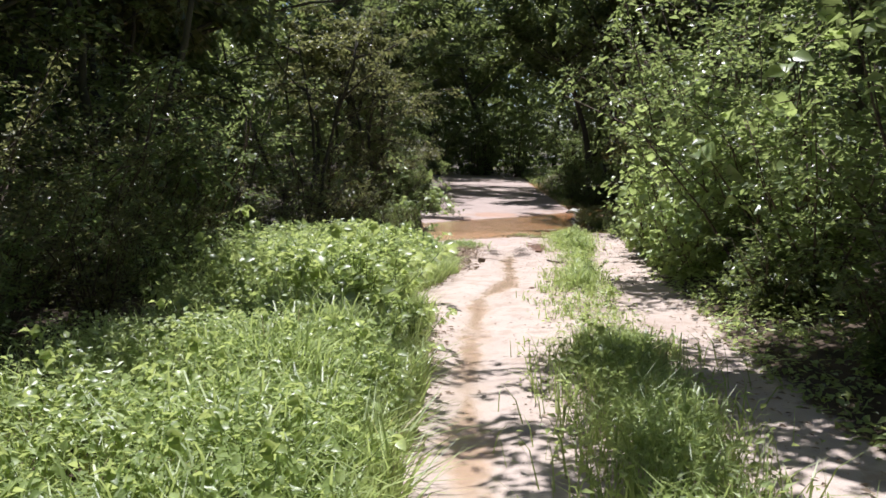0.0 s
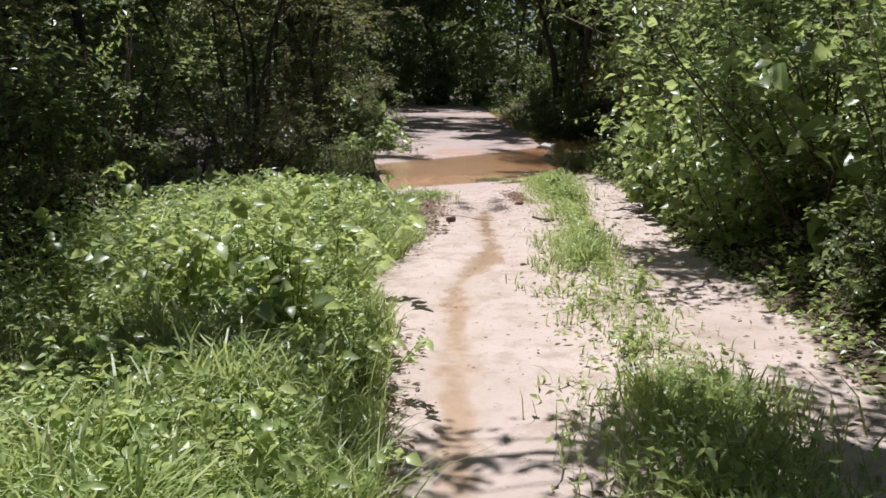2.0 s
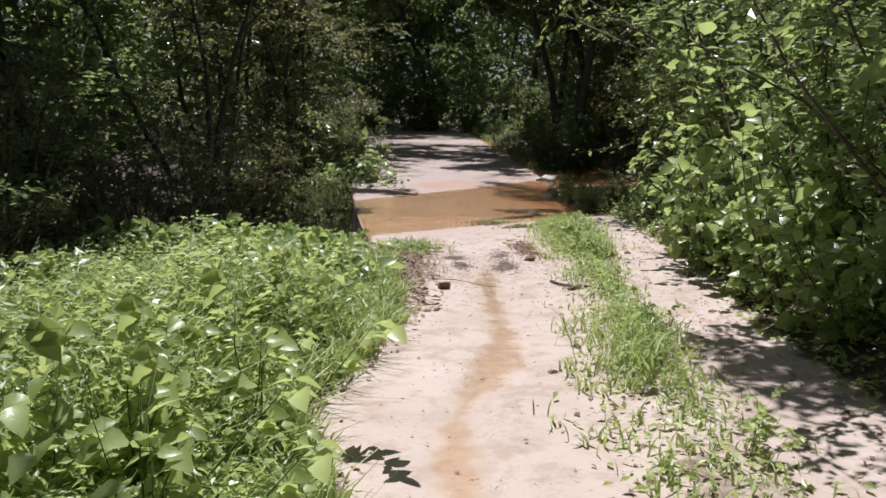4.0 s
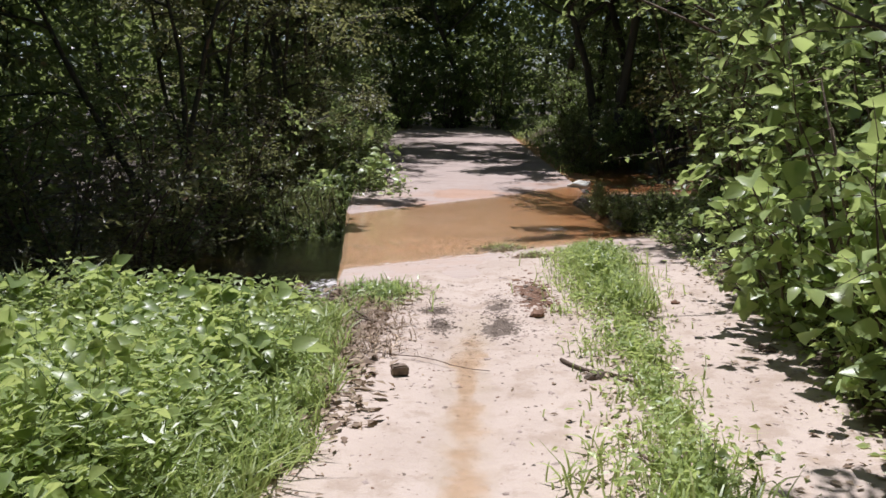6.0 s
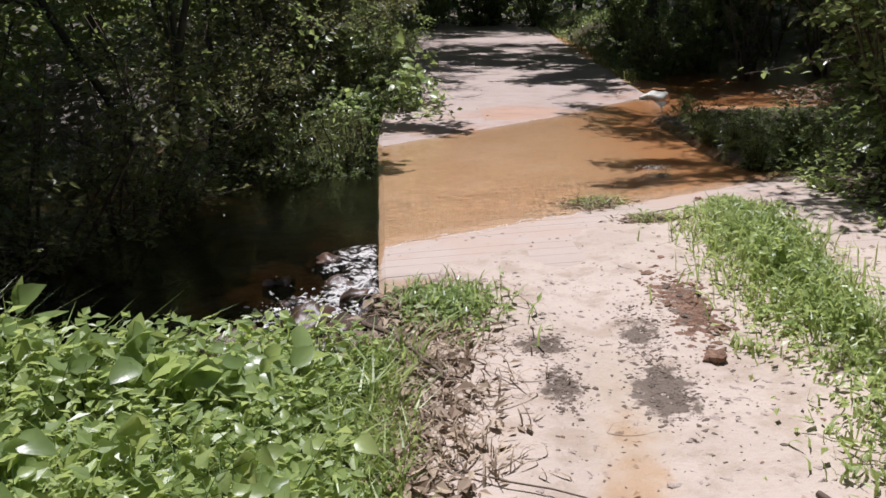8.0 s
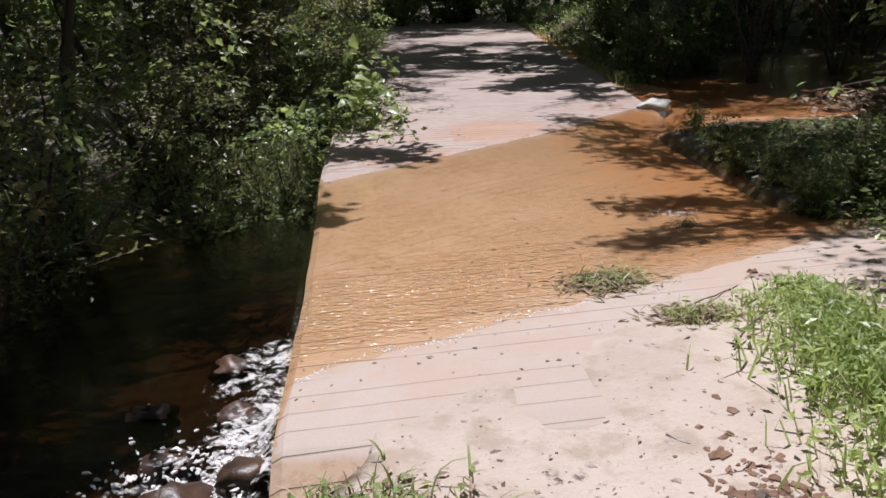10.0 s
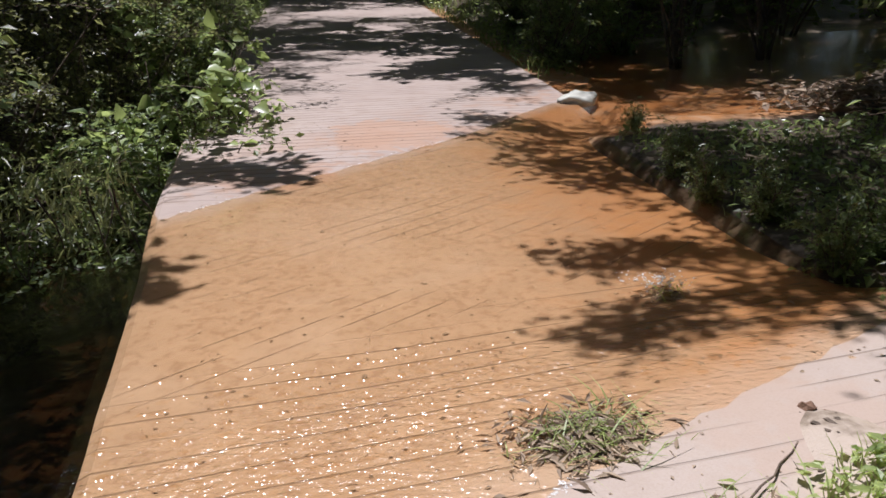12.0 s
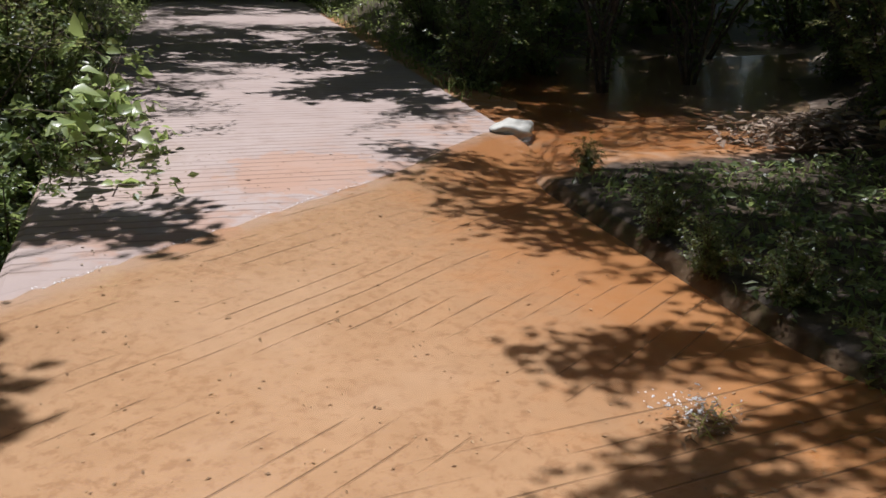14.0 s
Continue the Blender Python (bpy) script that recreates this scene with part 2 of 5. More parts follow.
def make_plain(name, dark, light, scale=12.0, rough=0.85, relief=0.5, spec=0.3):
    m, nt, out = nmat(name)
    p = position(nt)
    n = noise_node(nt, p, scale, 5, 0.65)
    n2 = noise_node(nt, p, scale * 0.15, 3)
    col = mixc(nt, maprange(nt, n2, 0.35, 0.65, 0.0, 0.4), ramp(nt, n, [(0.3, dark), (0.7, light)]), dark)
    principled(nt, out, col, rough, bump(nt, n, relief, 0.02), spec)
    return m


def make_white_water():
    """Broken white water: foam with clear holes between."""
    m, nt, out = nmat("white_water")
    p = position(nt)
    n = noise_node(nt, p, 16.0, 6, 0.7)
    n2 = noise_node(nt, p, 4.0, 3)
    at_ = nt.nodes.new("ShaderNodeAttribute")
    at_.attribute_name = "foam"
    f = maths(nt, 'ADD', maths(nt, 'ADD', maths(nt, 'MULTIPLY', n, 0.8), maths(nt, 'MULTIPLY', n2, 0.5)), at_.outputs["Fac"])
    w = add(nt, "ShaderNodeBsdfPrincipled", Roughness=0.3)
    w.inputs["Base Color"].default_value = (0.62, 0.60, 0.57, 1)
    nt.links.new(bump(nt, n, 0.8, 0.03), w.inputs["Normal"])
    t = add(nt, "ShaderNodeBsdfTransparent")
    mx = nt.nodes.new("ShaderNodeMixShader")
    nt.links.new(maprange(nt, f, 1.02, 1.2), mx.inputs[0])
    nt.links.new(t.outputs[0], mx.inputs[1])
    nt.links.new(w.outputs[0], mx.inputs[2])
    nt.links.new(mx.outputs[0], out.inputs[0])
    return m


WHITE_WATER = make_white_water()
BARK = make_bark()
SOIL = make_soil()
CONCRETE = make_concrete()
WATER = make_water("ford_water", (0.97, 0.90, 0.79), 0.7, 7.0, (13.9, 15.3))
CREST = make_water("ripple_water", (0.97, 0.92, 0.84), 0.05, 7.0)
POOL = make_water("dark_pool_water", (0.3, 0.21, 0.13), 1.0, 5.0)
TRICKLE = make_water("trickle_water", (0.94, 0.88, 0.80), 1.3, 12.0, None, True)
STONE = make_plain("stone", (0.10, 0.075, 0.055), (0.24, 0.18, 0.135), 16)
PALE_STONE = make_plain("pale_stone", (0.38, 0.38, 0.33), (0.62, 0.62, 0.55), 9)
WETROCK = make_plain("wet_rock", (0.025, 0.018, 0.013), (0.115, 0.06, 0.036), 8, 0.42, 0.6, 0.4)
MUD = make_plain("dark_mud", (0.07, 0.055, 0.042), (0.24, 0.185, 0.145), 25, 0.9, 0.9)
PALE_SAND = make_plain("damp_sand_lump", (0.30, 0.24, 0.20), (0.46, 0.38, 0.335), 30, 0.9, 0.8)
CLAY = make_plain("red_clay", (0.13, 0.07, 0.045), (0.3, 0.19, 0.13), 20, 0.95, 0.9)
FOAM = make_plain("white_foam", (0.55, 0.53, 0.5), (0.85, 0.84, 0.82), 30, 0.35, 0.7)
TWIG = make_plain("twig_wood", (0.06, 0.042, 0.03), (0.2, 0.15, 0.11), 30, 0.85, 0.5)
STEM = make_plain("green_stem", (0.05, 0.09, 0.02), (0.12, 0.18, 0.05), 20, 0.6, 0.2)


# ---- mesh helpers ----
def npmesh(name, verts, faces, mat, smooth=False):
    """A mesh from an array of places and arrays of faces (each array holds faces of one size)."""
    me = bpy.data.meshes.new(name)
    verts = np.asarray(verts, dtype=np.float32).reshape(-1, 3)
    faces = [np.asarray(f, dtype=np.int32) for f in (faces if isinstance(faces, list) else [faces]) if len(f)]
    me.vertices.add(len(verts))
    me.vertices.foreach_set("co", verts.ravel())
    sizes = np.concatenate([np.full(len(f), f.shape[1], dtype=np.int32) for f in faces])
    loops = np.concatenate([f.ravel() for f in faces])
    me.loops.add(len(loops))
    me.loops.foreach_set("vertex_index", loops)
    me.polygons.add(len(sizes))
    me.polygons.foreach_set("loop_start", np.concatenate([[0], np.cumsum(sizes)[:-1]]).astype(np.int32))
    me.polygons.foreach_set("use_smooth", np.full(len(sizes), smooth, dtype=bool))
    me.materials.append(mat)
    me.update(calc_edges=True)
    me.validate()
    return me


def mesh_part(name, me, parent=None, label=""):
    ob = new(name, me)
    if parent:
        ob.parent = parent
    return tagged(ob, label)


def part(name, bm, material, parent=None, label="", smooth=False):
    me = bpy.data.meshes.new(name)
    for f in bm.faces:
        f.smooth = smooth
    bm.to_mesh(me)
    bm.free()
    me.materials.append(material)
    return mesh_part(name, me, parent, label)


def unit(v):
    return v / np.maximum(np.linalg.norm(v, axis=-1, keepdims=True), 1e-9)


def leaf_arrays(P, D, N, L, W, fine=False):
    """Leaves from P along D with faces to N: folded diamonds, or (fine) ovate blades with a droop."""
    n = len(P)
    L, W = np.broadcast_to(L, n)[:, None], np.broadcast_to(W, n)[:, None]
    D = unit(D)
    S = unit(np.cross(D, N))
    U = np.cross(S, D)
    if not fine:
        V = np.stack([P, P + D * L * 0.42 + S * W * 0.5 + U * W * 0.14, P + D * L - U * L * 0.12, P + D * L * 0.42 - S * W * 0.5 + U * W * 0.14], 1)
        b = np.arange(n)[:, None] * 4
        F = np.concatenate([b + [0, 2, 1], b + [0, 3, 2]])
        return V.reshape(-1, 3), [F]
    prof = ((0.10, 0.32, 0.05), (0.36, 0.52, 0.1), (0.72, 0.3, 0.03))
    rows = [P]
    for a, w, u in prof:
        mid = P + D * L * a - U * L * 0.22 * a * a
        rows += [mid + S * W * w + U * W * u * 2, mid, mid - S * W * w + U * W * u * 2]
    rows.append(P + D * L - U * L * 0.24)
    V = np.stack(rows, 1)
    b = np.arange(n)[:, None] * 11
    q = [b + f for f in ([1, 2, 5, 4], [2, 3, 6, 5], [4, 5, 8, 7], [5, 6, 9, 8])]
    t = [b + f for f in ([0, 2, 1], [0, 3, 2], [7, 8, 10], [8, 9, 10])]
    return V.reshape(-1, 3), [np.concatenate(q), np.concatenate(t)]


def join(arrays):
    """Several (verts, [faces...]) into one."""
    vs, by, off = [], {}, 0
    for v, fs in arrays:
        vs.append(v)
        for f in fs:
            if len(f):
                by.setdefault(f.shape[1], []).append(f + off)
        off += len(v)
    return np.concatenate(vs), [np.concatenate(x) for x in by.values()]


def tube(path, radii, sides=6):
    """A tapered, closed tube along a path of places."""
    path = np.asarray(path, float)
    k = len(path)
    T = unit(np.gradient(path, axis=0))
    ref = np.array([0.3, 0.2, 1.0]) if abs(T[0][2]) < 0.9 else np.array([1.0, 0.1, 0.0])
    A = unit(np.cross(T, ref))
    B = np.cross(T, A)
    ang = np.linspace(0, 2 * np.pi, sides, endpoint=False)
    V = path[:, None] + np.asarray(radii)[:, None, None] * (np.cos(ang)[None, :, None] * A[:, None] + np.sin(ang)[None, :, None] * B[:, None])
    i, j = np.meshgrid(np.arange(k - 1), np.arange(sides), indexing="ij")
    a, b = i * sides + j, i * sides + (j + 1) % sides
    F = np.stack([a, b, b + sides, a + sides], -1).reshape(-1, 4)
    V = np.concatenate([V.reshape(-1, 3), path[-1:]])
    e = (k - 1) * sides
    C = np.array([[e + j, e + (j + 1) % sides, k * sides] for j in range(sides)])
    return V, [F, C]


def wander(start, way, length, steps, rng, jitter=0.15, lift=0.0):
    """A crooked path that starts along way."""
    p, w, out = np.array(start, float), unit(np.array(way, float)), []
    for _ in range(steps + 1):
        out.append(p.copy())
        w = unit(w + rng.normal(0, jitter, 3) + np.array([0, 0, lift]))
        p = p + w * length / steps
    return np.array(out)


def scatter(rng, n, spread):
    return rng.normal(0, 1, (n, 3)) * np.asarray(spread)


# ---- plan of the lane ----
def lerp(y, pts):
    return np.interp(y, [p[0] for p in pts], [p[1] for p in pts])


EDGE_L = ((-5, -0.4), (3.4, -0.25), (5, -0.16), (6.8, -0.12), (8.1, -0.40), (9, -0.1), (9.7, 0.12), (10.8, 0.16), (11.6, 0.05), (12.4, 0.25), (13.2, 0.4))
STRIP_L = ((-5, 0.6), (3, 0.58), (5, 0.68), (6.4, 0.98), (8.5, 1.1), (10.2, 1.45), (11, 1.55), (12, 1.65), (13, 1.75), (14.2, 1.95))
STRIP_R = ((-5, 1.2), (3, 1.3), (5, 1.5), (6.5, 1.6), (8.5, 1.7), (10.2, 1.92), (11, 2.0), (12, 2.2), (13, 2.4), (14.2, 2.45))
EDGE_R = ((-5, 1.8), (4.2, 1.85), (6, 1.95), (6.7, 2.15), (9.3, 2.3), (11.8, 2.8), (13, 2.85), (14.5, 3.0), (15.5, 2.75), (18, 2.95), (21, 3.4), (24, 3.6), (60, 4.0))

TRICKLE_X = ((-5, 0.1), (3, 0.1), (5, 0.15), (6.3, 0.24), (7.3, 0.31), (8.0, 0.36), (8.7, 0.64), (9.35, 0.79), (10.2, 0.84), (10.9, 0.88), (11.5, 0.96), (12.8, 1.0))


def smooth(a, b, v):
    t = np.clip((v - a) / (b - a), 0, 1)
    return t * t * (3 - 2 * t)


def wave_noise(x, y, k, seed):
    r = np.random.default_rng(seed)
    out = 0
    for i in range(7):
        a, f, ph = r.uniform(0, 6.28), k * r.uniform(0.5, 1.8), r.uniform(0, 6.28)
        out = out + np.sin((x * np.cos(a) + y * np.sin(a)) * f + ph)
    return out / 7


def slab_left(y):
    return np.interp(y, [12.9, 13.2, 17.9, 21, 60], [-0.08, -0.10, -0.47, -0.6, -0.7])


def near_shore(x):
    return 13.88 + 0.48 * x


def far_shore(x):
    return 18.05 + 0.80 * np.minimum(x, 1.9) + 1.1 * np.clip(x - 1.9, 0, 1.2)


def slab_top(x, y):
    d1 = y - near_shore(x)
    d2 = far_shore(x) - y
    dip = -0.075 * smooth(0, 1.3, np.minimum(d1, d2))
    return dip + 0.035 * np.clip(-d1, 0, 1.4) + 0.022 * np.clip(-d2, 0, 40) + 0.012 * smooth(0.0, 0.15, -d2) - 0.09 * smooth(13.35, 12.95, y)


def ground_z(x, y):
    L, SL, SR, R = lerp(y, EDGE_L), lerp(y, STRIP_L), lerp(y, STRIP_R), lerp(y, EDGE_R)
    z = 0.045 + 0.01 * np.clip(9 - y, 0, 12)
    z = z + 0.10 * smooth(0.0, 0.8, L - x) + 0.05 * smooth(0, 0.25, np.minimum(x - SL, SR - x)) + 0.16 * smooth(0.0, 1.0, x - R)
    z = z - 0.028 * smooth(0.28, 0.0, np.abs(x - lerp(y, TRICKLE_X)))
    z = z + 0.018 * wave_noise(x, y, 3.0, 1) + 0.010 * wave_noise(x, y, 11.0, 2) + 0.006 * wave_noise(x, y, 27.0, 3)
    z = z + 0.5 * smooth(3, 9, -x) + 0.4 * smooth(5, 12, x)
    # the lower pool beyond the left bank
    bank = smooth(11.9, 12.9, y + 0.10 * np.clip(x + 0.3, -6, 0) + 0.12 * wave_noise(x, y, 4, 4) + 0.5 * smooth(0.0, -0.7, x)) * smooth(23, 19, y + 0.25 * x)
    pool = bank * smooth(0.3 - 0.35 * smooth(13.2, 12.6, y), -0.15 - 0.35 * smooth(13.2, 12.6, y), x)
    z = z * (1 - pool) + (-0.95 + 0.5 * smooth(4, 10, -x)) * pool
    # bed under the concrete, and the upper stream
    bed = smooth(13.2, 13.8, y + 0.22 * wave_noise(x, y, 3, 5) + 0.08 * wave_noise(x, y, 9, 15) - 0.42 * np.clip(x, 0, 4)) * smooth(-0.5, 0.0, x) * smooth(4.0, 3.0, x)
    z = z - bed * (0.06 + 0.22 * smooth(13.6, 14.6, y - 0.42 * np.clip(x, 0, 4)))
    up = smooth(0, 0.8, x - 3.4 - 0.2 * wave_noise(x, y, 2, 6)) * smooth(18.9, 19.9, y + 0.15 * wave_noise(x, y, 3, 9)) * smooth(26.5, 24, y - 0.9 * (x - 4)) * smooth(7.5 + 0.9 * (y - 20), 5.5 + 0.9 * (y - 20), x)
    z = z * (1 - up) + (-0.07 + 0.07 * wave_noise(x, y, 1.3, 8)) * up
    bank2 = smooth(2.7, 3.05, x) * smooth(15.2, 15.8, y) * smooth(20.0, 19.2, y) * smooth(6.5, 5.5, x)
    z = z * (1 - bank2) + (0.02 + 0.02 * wave_noise(x, y, 4, 7)) * bank2
    lane = smooth(20.5, 22.5, y) * smooth(-1.6, -0.9, x) * smooth(4.6, 3.7, x) * (1 - up)
    z = z * (1 - lane) + (slab_top(x, y) - 0.02) * lane
    z = z + 0.5 * smooth(24, 34, y) * (1 - smooth(-1.6, -0.7, x) * smooth(4.6, 3.7, x))
    return z


def axis(dense, step, reach):
    a, b = dense
    core = np.arange(a, b + 1e-6, step)
    x, d, up = b, step, []
    while x < reach[1]:
        d *= 1.22
        x += d
        up.append(x)
    x, d, dn = a, step, []
    while x > reach[0]:
        d *= 1.22
        x -= d
        dn.append(x)
    return np.concatenate([dn[::-1], core, up])


def sheet(xs, ys, zf):
    X, Y = np.meshgrid(xs, ys)
    V = np.stack([X, Y, zf(X, Y)], -1).reshape(-1, 3)
    i, j = np.meshgrid(np.arange(len(ys) - 1), np.arange(len(xs) - 1), indexing="ij")
    a = (i * len(xs) + j).ravel()
    return V, np.stack([a, a + 1, a + 1 + len(xs), a + len(xs)], -1)


# ---- ground ----
V, F = sheet(axis((-2.2, 4.2), 0.06, (-500, 500)), axis((1.5, 16.5), 0.07, (-500, 600)), ground_z)
me = npmesh("ground", V, F, SOIL, True)
x, y = V[:, 0], V[:, 1]
L, SL, SR, R = lerp(y, EDGE_L), lerp(y, STRIP_L), lerp(y, STRIP_R), lerp(y, EDGE_R)
# soil and litter; on the right it reaches inward to paint the verge's shade
humus_shade = np.maximum(smooth(-0.05, 0.35, L - x), smooth(-0.05, 0.4, x - R))
humus_shade = np.where((x > 2.8) & (y > 15.3) & (y < 19.4), np.maximum(humus_shade, 0.8), humus_shade)
humus_shade = np.maximum(humus_shade, 0.42 * smooth(0.0, 0.2, np.minimum(x - SL, SR - x)))
humus_shade = np.where((y > 19.3) & (y < 34) & (x > 3.4) & (x < 14) & (V[:, 2] < 0.03), 0.2, humus_shade)
humus_shade = np.where((np.abs(x - 1) > 14) | (y < -4) | (y > 36), 1.0, humus_shade)
wet = 0.6 * smooth(0.30, 0.05, np.abs(x - lerp(y, TRICKLE_X))) * smooth(12.8, 11.8, y)
wet = np.maximum(wet, 0.55 * smooth(-0.5, 0.1, y - 13.6 - 0.4 * x))
wet = np.where((x > 3.4) & (y > 19), 1.0, wet)
mud = 0 * x
for cx, cy, rx, ry, k in ((0.72, 12.12, 0.18, 0.14, 0.66), (0.75, 11.7, 0.11, 0.26, 0.62), (1.14, 11.62, 0.16, 0.34, 0.66), (1.17, 12.2, 0.15, 0.3, 0.54), (1.47, 12.5, 0.16, 0.45, 0.6), (2.45, 14.0, 0.5, 0.5, 0.42), (2.6, 14.8, 0.4, 0.3, 0.45), (0.95, 12.9, 0.6, 0.5, 0.3), (0.6, 10.9, 0.7, 0.7, 0.27), (0.3, 12.3, 0.25, 0.7, 0.3), (0.35, 5.6, 0.3, 0.5, 0.2), (2.0, 10.6, 0.3, 1.6, 0.24)):
    mud = np.maximum(mud, k * np.exp(-((x - cx) / rx) ** 2 - ((y - cy) / ry) ** 2))
# orange wet silt, its colour faded out where the upper pool lies shaded
lit_silt = smooth(2.6, 3.4, x) * smooth(14.6, 15.6, y) * smooth(6.4, 5.0, x)
for key, values in (("humus_shade", humus_shade), ("wet", wet), ("mud", mud), ("lit_silt", lit_silt)):
    me.attributes.new(key, 'FLOAT', 'POINT').data.foreach_set("value", values.astype(np.float32))
tagged(mesh_part("ground", me), "pale sandy track with ruts and brown soil under plants", "ground", kind="structure")


# ---- concrete ford ----
def build_ford():
    ys = np.concatenate([np.arange(12.9, 22, 0.12), np.arange(22, 48, 0.6)])
    us = np.linspace(0, 1, 40)
    U, Y = np.meshgrid(us, ys)
    Lx = slab_left(Y) + 0.008 * wave_noise(Y * 0, Y, 9, 21)
    Rx = 3.3 + 0.02 * np.clip(Y - 20, 0, 40)
    X = Lx + (Rx - Lx) * U ** 1.2
    Z = slab_top(X, Y) - 0.02 * np.exp(-U / 0.006)
    top = np.stack([X, Y, Z], -1)
    nrow, ncol = X.shape
    low = top[:, 0].copy()
    low[:, 2] = -1.2
    low[:, 0] -= 0.03
    front = top[0].copy()
    front[:, 2] = -1.2
    V = np.concatenate([top.reshape(-1, 3), low, front])
    i, j = np.meshgrid(np.arange(nrow - 1), np.arange(ncol - 1), indexing="ij")
    a = (i * ncol + j).ravel()
    F = [np.stack([a, a + 1, a + 1 + ncol, a + ncol], -1)]
    k, o = np.arange(nrow - 1), nrow * ncol
    F.append(np.stack([k * ncol, (k + 1) * ncol, o + k + 1, o + k], -1))
    k, o2 = np.arange(ncol - 1), o + nrow
    F.append(np.stack([k + 1, k, o2 + k, o2 + k + 1], -1))
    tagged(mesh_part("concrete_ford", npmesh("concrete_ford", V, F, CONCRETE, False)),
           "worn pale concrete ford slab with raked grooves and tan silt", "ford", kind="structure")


build_ford()


# ---- water ----
def build_water():
    V, F = sheet(np.linspace(0, 1, 60), np.arange(13.3, 36, 0.25), lambda x, y: 0 * x)
    left = slab_left(V[:, 1]) - 0.012
    V[:, 0] = left + (16 - left) * V[:, 0] ** 1.6
    tagged(mesh_part("stream_water", npmesh("stream_water", V, F, WATER, True)),
           "shallow clear brown water flowing over the ford", "water", kind="structure")
    V, F = sheet(np.linspace(-14, 0.3, 50), np.linspace(12.4, 26, 50), lambda x, y: -0.40 + 0 * x)
    V[:, 0] = np.minimum(V[:, 0], slab_left(V[:, 1]) + 0.02)
    tagged(mesh_part("lower_pool_water", npmesh("lower_pool_water", V, F, POOL, True)),
           "dark shaded pool below the ford slab", "water", kind="structure")
    ys = np.arange(2.5, 12.6, 0.08)
    cx = lerp(ys, TRICKLE_X)
    w = (0.15 + 0.04 * np.sin(ys * 2.3) + 0.05 * np.sin(ys * 5.1 + 1) + 0.05 * np.exp(-((ys - 9.2) / 0.5) ** 2)) * smooth(12.5, 11.4, ys)
    z = 0.034 + 0.01 * np.clip(9 - ys, 0, 12)
    V = np.stack([np.stack([cx + w * s, ys, z], -1) for s in (-1, -0.5, 0, 0.5, 1)], 1).reshape(-1, 3)
    i, j = np.meshgrid(np.arange(len(ys) - 1), np.arange(4), indexing="ij")
    a = (i * 5 + j).ravel()
    me = npmesh("rut_trickle", V, np.stack([a, a + 1, a + 6, a + 5], -1), TRICKLE, True)
    me.attributes.new("depth", 'FLOAT', 'POINT').data.foreach_set("value", (np.tile(np.array([0, 0.55, 1, 0.55, 0]), len(ys)) * np.repeat(smooth(12.4, 10.9, ys) * (0.8 + 0.2 * np.sin(ys * 3.7)), 5)).astype(np.float32))
    tagged(mesh_part("rut_trickle", me),
           "thin muddy trickle of water along the wheel rut", "water", kind="structure")


build_water()


